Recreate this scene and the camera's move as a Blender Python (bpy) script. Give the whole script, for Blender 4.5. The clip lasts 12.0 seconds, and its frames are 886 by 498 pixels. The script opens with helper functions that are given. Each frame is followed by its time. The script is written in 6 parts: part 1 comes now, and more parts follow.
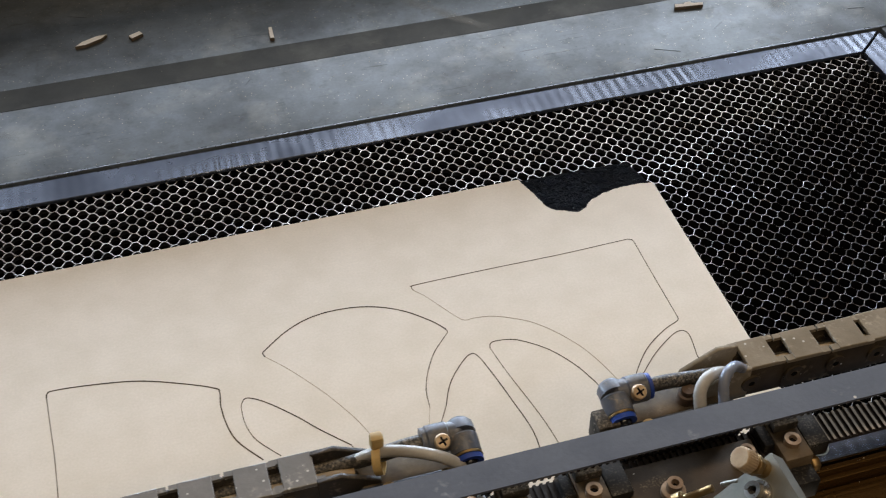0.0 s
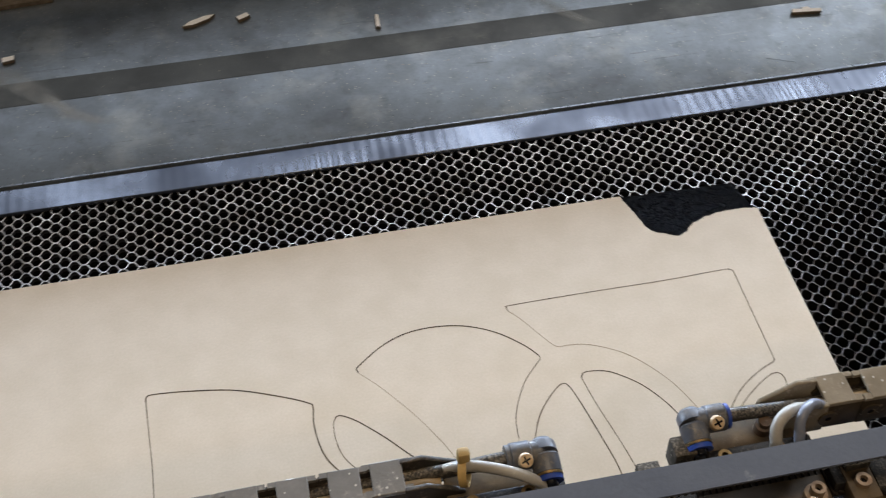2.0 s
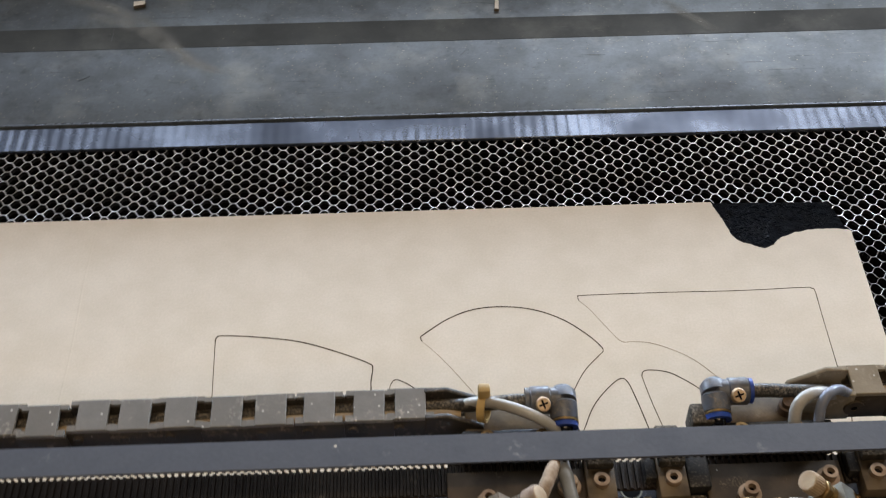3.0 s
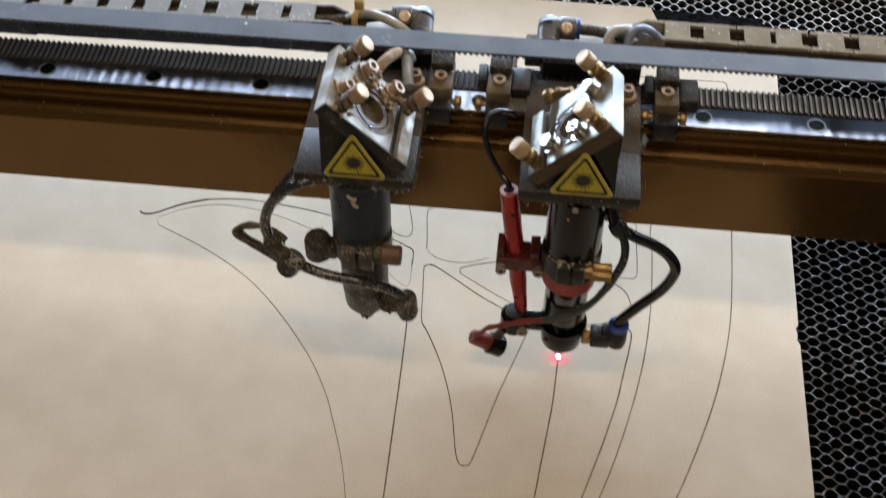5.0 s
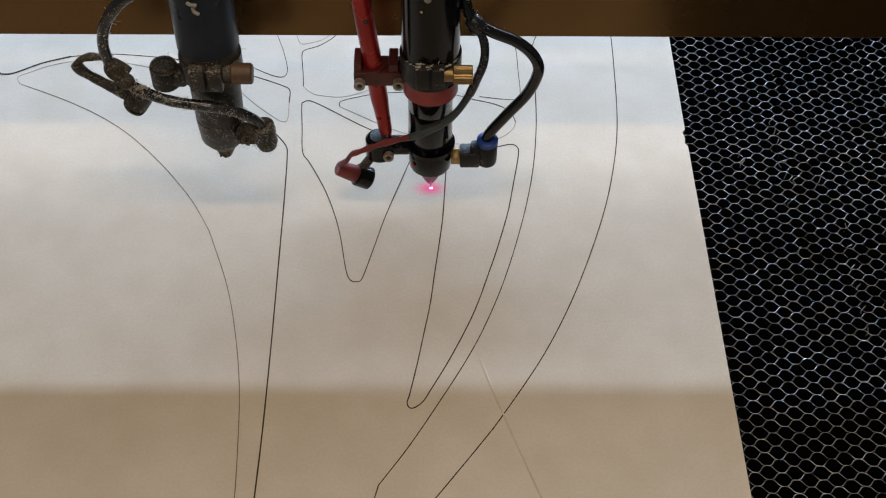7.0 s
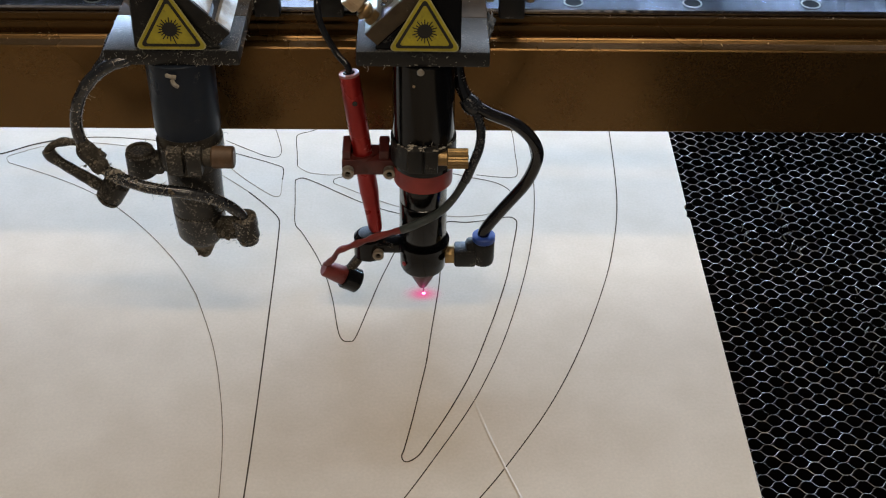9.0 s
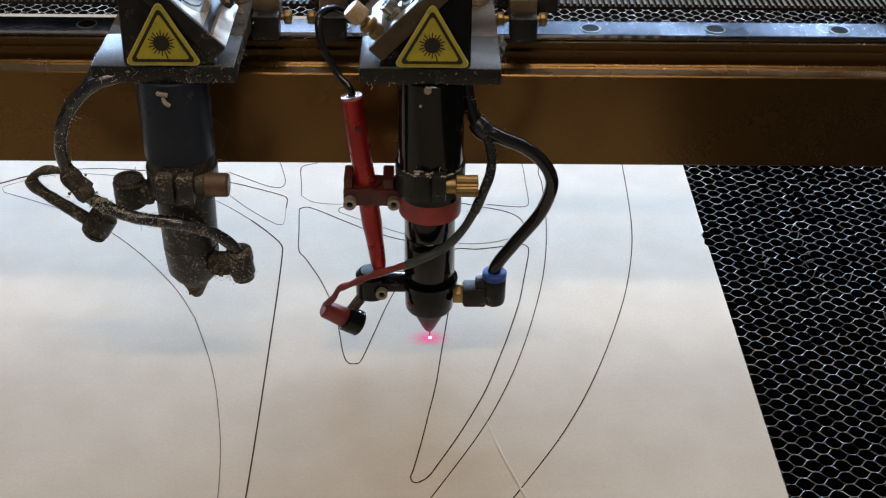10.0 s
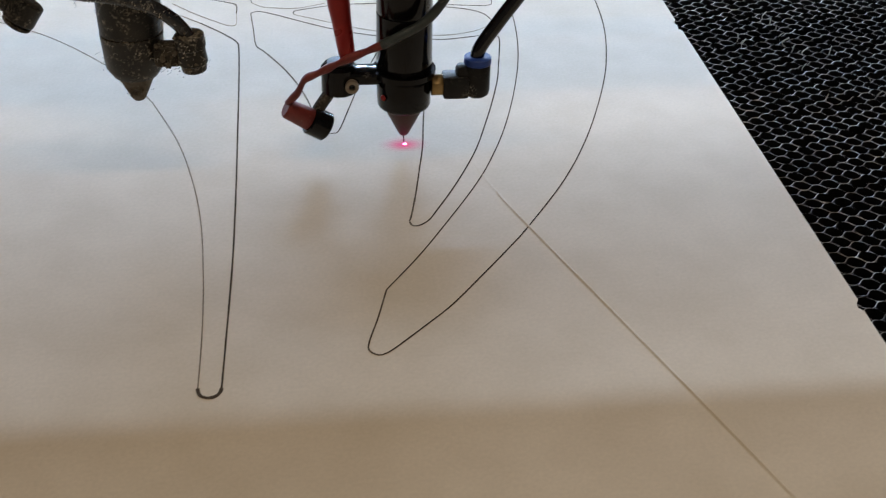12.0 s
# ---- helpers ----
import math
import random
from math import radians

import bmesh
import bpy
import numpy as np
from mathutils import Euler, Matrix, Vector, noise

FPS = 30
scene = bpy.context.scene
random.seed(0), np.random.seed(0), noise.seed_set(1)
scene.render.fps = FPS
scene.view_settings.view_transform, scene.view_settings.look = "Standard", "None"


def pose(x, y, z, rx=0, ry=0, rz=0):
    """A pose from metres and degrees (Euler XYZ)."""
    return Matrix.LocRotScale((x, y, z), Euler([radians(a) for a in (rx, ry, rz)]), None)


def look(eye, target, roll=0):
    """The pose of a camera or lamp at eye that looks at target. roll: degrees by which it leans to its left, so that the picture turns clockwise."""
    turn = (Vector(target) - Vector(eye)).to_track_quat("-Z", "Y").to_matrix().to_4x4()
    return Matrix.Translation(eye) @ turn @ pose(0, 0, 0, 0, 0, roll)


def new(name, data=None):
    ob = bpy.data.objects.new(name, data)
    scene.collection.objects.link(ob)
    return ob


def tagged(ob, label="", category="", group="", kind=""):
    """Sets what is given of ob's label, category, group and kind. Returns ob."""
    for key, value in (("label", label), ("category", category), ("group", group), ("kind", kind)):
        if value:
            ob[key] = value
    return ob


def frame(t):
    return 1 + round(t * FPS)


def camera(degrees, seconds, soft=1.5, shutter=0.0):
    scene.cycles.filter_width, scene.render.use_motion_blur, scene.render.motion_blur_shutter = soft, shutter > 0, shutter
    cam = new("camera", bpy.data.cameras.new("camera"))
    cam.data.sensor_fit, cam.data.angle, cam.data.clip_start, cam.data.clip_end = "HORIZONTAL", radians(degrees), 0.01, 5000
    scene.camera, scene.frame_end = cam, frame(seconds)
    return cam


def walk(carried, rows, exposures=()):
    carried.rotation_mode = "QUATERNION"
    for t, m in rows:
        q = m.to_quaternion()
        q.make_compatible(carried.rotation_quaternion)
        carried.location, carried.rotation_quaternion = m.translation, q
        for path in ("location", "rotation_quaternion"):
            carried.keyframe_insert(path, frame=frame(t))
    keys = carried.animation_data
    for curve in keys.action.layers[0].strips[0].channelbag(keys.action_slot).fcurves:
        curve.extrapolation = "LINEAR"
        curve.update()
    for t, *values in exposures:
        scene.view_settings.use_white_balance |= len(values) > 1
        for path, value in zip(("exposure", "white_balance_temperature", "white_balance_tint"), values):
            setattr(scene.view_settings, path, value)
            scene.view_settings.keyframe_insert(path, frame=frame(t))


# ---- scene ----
cam = camera(39.43, 12.0, soft=1.1, shutter=0.4)
walk(cam, [
    (0.0, pose(-0.1722, -0.2438, 0.5648, 46.702, 0.172, -16.482)),
    (0.5, pose(-0.1830, -0.2383, 0.5881, 44.620, 0.392, -16.336)),
    (1.0, pose(-0.1813, -0.2377, 0.5930, 42.509, 0.635, -16.329)),
    (1.5, pose(-0.1752, -0.2204, 0.6035, 42.291, 0.502, -16.210)),
    (2.0, pose(-0.1703, -0.1904, 0.6151, 42.425, 0.462, -11.478)),
    (2.5, pose(-0.1586, -0.1931, 0.6137, 42.380, 0.454, -6.613)),
    (4.3, pose(-0.0552, -0.3150, 0.6119, 41.544, -0.146, 5.943)),
    (4.5, pose(-0.0447, -0.3371, 0.6093, 41.311, -0.193, 5.994)),
    (5.0, pose(-0.0149, -0.3826, 0.5875, 41.012, -0.302, 5.919)),
    (5.5, pose(-0.0073, -0.4107, 0.5523, 40.863, 0.170, 3.572)),
    (6.0, pose(-0.0052, -0.4235, 0.5186, 40.996, -0.495, -0.195)),
    (6.5, pose(-0.0020, -0.4320, 0.5133, 40.216, -0.652, -0.362)),
    (8.5, pose(0.0040, -0.4833, 0.4440, 48.905, -0.775, -0.594)),
    (9.0, pose(-0.0008, -0.4856, 0.4261, 51.288, -0.870, -0.653)),
    (9.5, pose(0.0044, -0.4891, 0.3990, 53.582, -0.679, -0.606)),
    (10.0, pose(-0.0045, -0.4902, 0.3767, 56.093, -0.805, -0.635)),
    (10.5, pose(-0.0099, -0.5043, 0.3346, 57.034, -0.967, -0.702)),
    (11.0, pose(-0.0150, -0.5055, 0.3008, 57.033, -1.026, -5.345)),
    (11.5, pose(-0.0321, -0.5144, 0.2736, 56.965, -1.387, -6.441)),
    (12.0, pose(-0.0491, -0.5198, 0.2619, 56.601, -1.409, -6.487)),
], [(0.0, -0.32, 7050, 15), (2.5, -0.32, 7050, 15), (4.5, 0.0, 7000, 14), (5.5, 0.0, 6550, 12), (6.5, 0.0, 6150, 12), (8.5, 0.06, 6200, 11.5), (10.0, 0.08, 6200, 11.5),
    (11.0, -0.2, 6400, 11), (12.0, -0.36, 6500, 11)])

# ---- light ----
WINDOW_POWER = 12.2
LED_POWER = 24.5
FILL_POWER = 13.5

world = bpy.data.worlds.new("world")
scene.world = world
world.use_nodes = True
_bg = world.node_tree.nodes["Background"]
_sky = world.node_tree.nodes.new("ShaderNodeTexSky")
_sky.sky_type = "NISHITA"
_sky.sun_disc = False
_sky.sun_elevation = radians(35)
_sky.sun_rotation = radians(20)
world.node_tree.links.new(_sky.outputs[0], _bg.inputs[0])
_bg.inputs[1].default_value = 0.08


def area_lamp(name, eye, target, sx, sy, power, colour):
    lamp = bpy.data.lights.new(name, "AREA")
    lamp.shape, lamp.size, lamp.size_y, lamp.energy, lamp.color = "RECTANGLE", sx, sy, power, colour
    ob = new(name, lamp)
    ob.matrix_basis = look(eye, target)
    return ob


# unseen and added: daylight behind, warm fill above; and the strip under the cover
# pane strengths follow the brightness reflected in the plate and frame
for _x, _k in ((-1.62, 0.3), (-0.54, 0.66), (0.54, 1.2), (1.62, 2.0)):
    area_lamp("window_light", (_x, 1.86, 1.60), (_x, 0, 1.60), 0.94, 0.96, WINDOW_POWER * _k, (0.80, 0.90, 1.0))
area_lamp("strip_light", (0, 0.572, 0.2235), (0, 0.1, 0.563), 1.5, 0.012, LED_POWER, (0.55, 0.74, 1.0))
for _y in (-1.5, -0.2):
    area_lamp("warm_fill_light", (0, _y, 2.1), (0, _y, 0), 1.3, 0.16, FILL_POWER, (1.0, 0.825, 0.60))


# ---- materials ----
def material(name, base, other=None, rough=0.5, metal=0.0, scale=40.0, grain=600.0, bump=0.15, dust=None, dust_amount=0.0, fine_mix=0.35,
             spec=0.5, rough_var=0.12, coat=0.0, bump_size=0.0004, vary=0.0, specks=0.0, speck_scale=420.0, settle=0.0, settle_scale=900.0):
    m = bpy.data.materials.new(name)
    m.use_nodes = True
    nt = m.node_tree
    b = nt.nodes["Principled BSDF"]
    link = nt.links.new
    tc = nt.nodes.new("ShaderNodeTexCoord")

    def noise_node(s, detail):
        n = nt.nodes.new("ShaderNodeTexNoise")
        n.inputs["Scale"].default_value, n.inputs["Detail"].default_value = s, detail
        link(tc.outputs["Object"], n.inputs["Vector"])
        return n

    def mix(fac, a, c):
        n = nt.nodes.new("ShaderNodeMix")
        n.data_type = "RGBA"
        link(fac, n.inputs[0])
        for i, v in ((6, a), (7, c)):
            if isinstance(v, tuple):
                n.inputs[i].default_value = (*v, 1)
            else:
                link(v, n.inputs[i])
        return n.outputs[2]

    def ramp(fac, lo, hi, a=0.0, c=1.0):
        n = nt.nodes.new("ShaderNodeMapRange")
        link(fac, n.inputs[0])
        n.inputs[1].default_value, n.inputs[2].default_value = lo, hi
        n.inputs[3].default_value, n.inputs[4].default_value = a, c
        return n.outputs[0]

    big, fine = noise_node(scale, 4), noise_node(grain, 6)
    other = other or tuple(c * 0.7 for c in base)
    col = mix(ramp(big.outputs[0], 0.35, 0.65), base, other)
    col = mix(ramp(fine.outputs[0], 0.3, 0.75, 0.0, fine_mix), col, tuple(c * 0.6 for c in base))
    r = ramp(big.outputs[0], 0.3, 0.7, rough - rough_var, rough + rough_var)
    if vary:
        info = nt.nodes.new("ShaderNodeObjectInfo")
        col = mix(ramp(info.outputs["Random"], 0, 1, 0, vary), col, other)
    if dust:
        d = noise_node(grain * 0.7, 3)
        d2 = noise_node(scale * 1.7, 4)
        ma = nt.nodes.new("ShaderNodeMath")
        ma.operation = "MULTIPLY"
        link(ramp(d.outputs[0], 0.5, 0.68), ma.inputs[0])
        link(ramp(d2.outputs[0], 0.62 - 0.4 * dust_amount, 0.85 - 0.4 * dust_amount), ma.inputs[1])
        col = mix(ma.outputs[0], col, dust)
        mr = nt.nodes.new("ShaderNodeMix")
        link(ma.outputs[0], mr.inputs[0])
        link(r, mr.inputs[2])
        mr.inputs[3].default_value = 0.9
        r = mr.outputs[0]
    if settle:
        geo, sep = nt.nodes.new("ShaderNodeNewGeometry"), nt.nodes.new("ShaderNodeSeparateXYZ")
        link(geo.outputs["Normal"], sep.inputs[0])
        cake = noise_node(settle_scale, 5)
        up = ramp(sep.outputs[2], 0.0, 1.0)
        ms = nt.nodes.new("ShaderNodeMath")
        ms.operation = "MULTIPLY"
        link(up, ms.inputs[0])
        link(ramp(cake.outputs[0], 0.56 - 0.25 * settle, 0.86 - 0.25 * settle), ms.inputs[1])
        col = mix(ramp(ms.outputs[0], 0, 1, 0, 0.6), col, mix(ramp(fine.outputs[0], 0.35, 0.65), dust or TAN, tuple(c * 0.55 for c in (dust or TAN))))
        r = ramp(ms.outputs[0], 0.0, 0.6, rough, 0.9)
    if specks:
        vo = nt.nodes.new("ShaderNodeTexVoronoi")
        vo.inputs["Scale"].default_value = speck_scale
        link(tc.outputs["Object"], vo.inputs["Vector"])
        near = ramp(vo.outputs["Distance"], 0.13, 0.19, 1.0, 0.0)
        pick = nt.nodes.new("ShaderNodeMath")
        pick.operation = "GREATER_THAN"
        pick.inputs[1].default_value = 1 - specks
        link(vo.outputs["Color"], pick.inputs[0])
        sp = nt.nodes.new("ShaderNodeMath")
        sp.operation = "MULTIPLY"
        link(near, sp.inputs[0])
        link(pick.outputs[0], sp.inputs[1])
        col = mix(sp.outputs[0], col, (0.55, 0.52, 0.46))
    link(col, b.inputs["Base Color"])
    link(r, b.inputs["Roughness"])
    b.inputs["Metallic"].default_value = metal
    b.inputs["Specular IOR Level"].default_value = spec
    b.inputs["Coat Weight"].default_value = coat
    if bump:
        bn = nt.nodes.new("ShaderNodeBump")
        bn.inputs["Strength"].default_value, bn.inputs["Distance"].default_value = bump, bump_size
        link(fine.outputs[0], bn.inputs["Height"])
        link(bn.outputs[0], b.inputs["Normal"])
    return m


def glow(name, colour, strength):
    m = bpy.data.materials.new(name)
    m.use_nodes = True
    b = m.node_tree.nodes["Principled BSDF"]
    b.inputs["Base Color"].default_value = (*colour, 1)
    b.inputs["Emission Color"].default_value = (*colour, 1)
    b.inputs["Emission Strength"].default_value = strength
    return m


TAN = (0.45, 0.41, 0.345)
PAPER = material("paper", (0.606, 0.507, 0.383), (0.556, 0.459, 0.338), rough=0.42, scale=38, grain=700, fine_mix=0.24, bump=0.08, bump_size=0.0002, rough_var=0.0, spec=0.16, specks=0.012, speck_scale=260)
FIBRE = material("fibreboard", (0.36, 0.25, 0.14), rough=0.8, scale=120, grain=900)
CUT = material("charred_kerf", (0.035, 0.022, 0.012), (0.07, 0.045, 0.025), rough=0.9, scale=90, grain=500, spec=0.2)
CUT_FAINT = material("scored_line", (0.27, 0.205, 0.135), (0.44, 0.35, 0.25), rough=0.9, scale=120, grain=500, spec=0.2)
CUT_MEDIUM = material("lightly_charred_line", (0.13, 0.095, 0.065), (0.22, 0.17, 0.12), rough=0.9, scale=120, grain=500, spec=0.2)
# Honeycomb light painted in: bright edges, black depths, dimmer away from the rear.
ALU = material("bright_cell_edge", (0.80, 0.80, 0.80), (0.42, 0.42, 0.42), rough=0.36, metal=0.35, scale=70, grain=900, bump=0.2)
ALU_DIM = material("dim_cell_edge", (0.46, 0.44, 0.42), (0.07, 0.068, 0.066), rough=0.45, metal=0.2, scale=170, grain=900, bump=0.3, spec=0.3)
CELL_SHADE = material("shaded_cell_wall", (0.005, 0.005, 0.0055), (0.003, 0.003, 0.003), rough=0.6, metal=0.0, scale=90, grain=900, bump=0.3, spec=0.12)
CELL_LIT = material("lit_cell_wall", (0.042, 0.046, 0.052), (0.014, 0.015, 0.016), rough=0.42, metal=0.4, scale=60, grain=900, bump=0.3)
FLAT_BLACK = material("flat_black", (0.004, 0.004, 0.004), rough=0.9, spec=0.1)
PLATE = material("worn_steel_plate", (0.205, 0.245, 0.285), (0.165, 0.195, 0.222), rough=0.34, metal=0.5, scale=42, grain=420, bump=0.12, dust=(0.42, 0.43, 0.38), dust_amount=0.02, rough_var=0.02, specks=0.3, speck_scale=420)
PLATE_SHADOWED = material("shadow_band_steel", (0.075, 0.083, 0.083), (0.05, 0.057, 0.06), rough=0.42, metal=0.3, scale=22, grain=420, bump=0.1, dust=(0.25, 0.25, 0.22), dust_amount=-0.02, specks=0.1, speck_scale=240)
BEAM = material("brown_anodised_beam", (0.150, 0.082, 0.026), (0.120, 0.064, 0.020), rough=0.27, metal=0.72, scale=14, grain=900, bump=0.04, dust=(0.35, 0.3, 0.24), dust_amount=-0.12, rough_var=0.05, spec=0.3, specks=0.02, speck_scale=230)
RAIL = material("ground_rail_steel", (0.40, 0.44, 0.54), (0.25, 0.28, 0.36), rough=0.2, metal=1.0, scale=30, grain=900, bump=0.05, rough_var=0.07)
BELT = material("grey_belt_back", (0.090, 0.102, 0.128), (0.070, 0.080, 0.104), rough=0.5, scale=40, grain=500, bump=0.15, dust=(0.4, 0.4, 0.4), dust_amount=0.0, specks=0.10, speck_scale=230)
RUBBER = material("black_rubber", (0.006, 0.006, 0.008), (0.010, 0.010, 0.011), rough=0.16, scale=60, grain=1500, bump=0.06, dust=TAN, dust_amount=-0.10, rough_var=0.06, specks=0.012, speck_scale=300)
TOOTH = material("dusty_belt_teeth", (0.013, 0.010, 0.008), (0.026, 0.019, 0.014), rough=0.42, scale=30, grain=700, bump=0.15, dust=(0.20, 0.18, 0.15), dust_amount=0.08, spec=0.22)
TOOTH_PALE = material("pale_belt_teeth", (0.34, 0.31, 0.26), (0.19, 0.17, 0.14), rough=0.6, scale=60, grain=700, bump=0.2, dust=(0.34, 0.31, 0.26), dust_amount=0.2, spec=0.3)
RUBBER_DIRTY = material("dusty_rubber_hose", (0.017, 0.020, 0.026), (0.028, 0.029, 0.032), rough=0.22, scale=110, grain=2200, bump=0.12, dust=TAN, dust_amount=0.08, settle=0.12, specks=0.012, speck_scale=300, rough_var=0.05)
BLACK = material("black_anodised", (0.004, 0.004, 0.0046), (0.006, 0.006, 0.006), rough=0.10, scale=50, grain=2200, bump=0.04, dust=TAN, dust_amount=-0.12, spec=0.26, rough_var=0.03, specks=0.012, speck_scale=300)
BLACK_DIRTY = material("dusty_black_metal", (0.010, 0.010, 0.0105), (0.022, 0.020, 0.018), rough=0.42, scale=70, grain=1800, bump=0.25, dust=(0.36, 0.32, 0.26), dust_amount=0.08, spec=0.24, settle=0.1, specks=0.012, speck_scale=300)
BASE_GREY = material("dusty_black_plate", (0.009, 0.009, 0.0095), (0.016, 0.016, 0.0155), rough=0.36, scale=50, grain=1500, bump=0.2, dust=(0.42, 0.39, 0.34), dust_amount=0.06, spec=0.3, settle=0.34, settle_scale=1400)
SLATE = material("blue_black_tube", (0.010, 0.018, 0.036), (0.022, 0.028, 0.038), rough=0.36, scale=60, grain=2200, bump=0.08, dust=TAN, dust_amount=-0.02, spec=0.18, specks=0.012, speck_scale=300)
PLATE_DUSTY = material("brown_dusty_plate", (0.098, 0.068, 0.039), (0.036, 0.026, 0.016), rough=0.5, scale=55, grain=1400, bump=0.15, dust=(0.26, 0.21, 0.15), dust_amount=0.08, spec=0.22, specks=0.10, speck_scale=420)
OILY = material("oily_brown_steel", (0.185, 0.135, 0.080), (0.068, 0.048, 0.029), rough=0.5, scale=90, grain=800, bump=0.2, dust=(0.26, 0.21, 0.15), dust_amount=0.0, spec=0.3, specks=0.10, speck_scale=420)
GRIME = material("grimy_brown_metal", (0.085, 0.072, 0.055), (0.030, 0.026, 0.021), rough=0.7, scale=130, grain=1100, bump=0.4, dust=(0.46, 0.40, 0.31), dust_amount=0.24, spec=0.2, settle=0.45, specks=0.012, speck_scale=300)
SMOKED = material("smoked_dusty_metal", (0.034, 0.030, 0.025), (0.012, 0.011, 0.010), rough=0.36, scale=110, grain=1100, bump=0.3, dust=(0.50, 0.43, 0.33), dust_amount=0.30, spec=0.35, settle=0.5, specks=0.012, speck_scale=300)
SLEEVE = material("green_grey_sleeve", (0.050, 0.062, 0.060), (0.035, 0.042, 0.042), rough=0.5, scale=150, grain=1800, bump=0.3, dust=TAN, dust_amount=0.0, specks=0.1)
SLEEVE_PALE = material("pale_grey_tube", (0.26, 0.27, 0.26), (0.16, 0.155, 0.14), rough=0.4, scale=120, grain=900, dust=TAN, dust_amount=0.1)
STEEL = material("milled_steel", (0.31, 0.30, 0.25), (0.22, 0.215, 0.18), rough=0.45, metal=0.6, scale=60, grain=900, bump=0.06)
LIP = material("lip_highlight_steel", (0.34, 0.39, 0.47), (0.14, 0.165, 0.20), rough=0.3, metal=0.7, scale=120, grain=420, bump=0.5)
FILM = material("clear_plastic_film", (0.34, 0.38, 0.44), (0.12, 0.14, 0.17), rough=0.12, scale=300, grain=900, spec=0.8, bump=0.3)
SCREW = material("bright_screw", (0.55, 0.54, 0.50), (0.34, 0.32, 0.28), rough=0.24, metal=0.9, scale=120, grain=900, bump=0.1)
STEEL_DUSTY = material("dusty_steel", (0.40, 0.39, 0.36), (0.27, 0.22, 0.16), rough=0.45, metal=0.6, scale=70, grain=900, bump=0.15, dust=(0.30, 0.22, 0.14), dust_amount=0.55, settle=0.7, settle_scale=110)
BRASS = material("brass", (0.38, 0.255, 0.11), (0.24, 0.155, 0.07), rough=0.42, metal=0.9, scale=90, grain=900, bump=0.1)
KNOB = material("pale_knurled_brass", (0.56, 0.415, 0.255), (0.40, 0.27, 0.15), rough=0.5, metal=0.35, scale=120, grain=900, bump=0.2)
KNOB_BROWN = material("brown_dirty_knob", (0.17, 0.098, 0.052), (0.09, 0.055, 0.032), rough=0.5, metal=0.2, scale=120, grain=900, bump=0.2, dust=TAN, dust_amount=0.05)
RUBBER_GREY = material("dusty_grey_hose", (0.014, 0.016, 0.022), (0.036, 0.036, 0.037), rough=0.20, scale=110, grain=900, bump=0.15, dust=(0.50, 0.46, 0.39), dust_amount=0.17, coat=0.3)
KNOB_STAINED = material("stained_knurled_brass", (0.44, 0.32, 0.215), (0.27, 0.175, 0.105), rough=0.55, metal=0.3, scale=160, grain=900, bump=0.25)
RED = material("red_anodised", (0.42, 0.022, 0.018), (0.30, 0.016, 0.014), rough=0.28, metal=0.35, scale=60, grain=900, bump=0.08, dust=TAN, dust_amount=0.0)
RED_DULL = material("dull_red_plastic", (0.43, 0.050, 0.038), (0.28, 0.030, 0.024), rough=0.45, scale=60, grain=1800, bump=0.12, dust=TAN, dust_amount=0.0)
RED_DARK = material("dark_maroon_block", (0.115, 0.020, 0.016), (0.06, 0.017, 0.014), rough=0.45, scale=90, grain=1800, bump=0.15, dust=TAN, dust_amount=0.02)
RED_WIRE = material("maroon_sleeve", (0.23, 0.034, 0.028), (0.13, 0.022, 0.019), rough=0.5, scale=120, grain=1800, bump=0.3, dust=(0.3, 0.2, 0.17), dust_amount=0.05)
PALE_RED = material("scuffed_red_rim", (0.52, 0.26, 0.25), (0.36, 0.10, 0.09), rough=0.5, scale=300, grain=1800)
COPPER = material("soot_stained_nozzle", (0.075, 0.032, 0.026), (0.045, 0.024, 0.02), rough=0.4, metal=0.4, scale=80, grain=900, bump=0.1)
BLUE = material("blue_plastic_collar", (0.028, 0.075, 0.34), (0.018, 0.045, 0.22), rough=0.4, scale=60, grain=900, bump=0.05, spec=0.3)
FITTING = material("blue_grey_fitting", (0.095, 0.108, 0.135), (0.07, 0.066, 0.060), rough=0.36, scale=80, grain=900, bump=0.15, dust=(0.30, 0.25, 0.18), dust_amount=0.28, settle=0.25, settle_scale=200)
CHAIN = material("grey_chain_plastic", (0.225, 0.212, 0.192), (0.15, 0.139, 0.118), rough=0.40, scale=50, grain=700, bump=0.2, dust=(0.44, 0.40, 0.33), dust_amount=0.22, vary=0.5, specks=0.3, speck_scale=300, spec=0.4)
CHAIN_BROWN = material("brown_dusty_chain", (0.34, 0.285, 0.205), (0.21, 0.172, 0.12), rough=0.8, scale=70, grain=700, bump=0.25, dust=(0.52, 0.45, 0.34), dust_amount=0.32, vary=0.5, specks=0.3, speck_scale=300, spec=0.1)
CHAIN_SIDE_BROWN = material("brown_chain_side", (0.058, 0.043, 0.026), (0.03, 0.022, 0.014), rough=0.7, scale=60, grain=700, dust=(0.32, 0.26, 0.18), dust_amount=0.2, specks=0.2, speck_scale=350, spec=0.2)
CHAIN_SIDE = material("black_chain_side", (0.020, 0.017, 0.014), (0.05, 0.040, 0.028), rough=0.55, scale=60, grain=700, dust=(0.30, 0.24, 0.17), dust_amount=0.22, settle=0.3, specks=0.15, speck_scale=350)
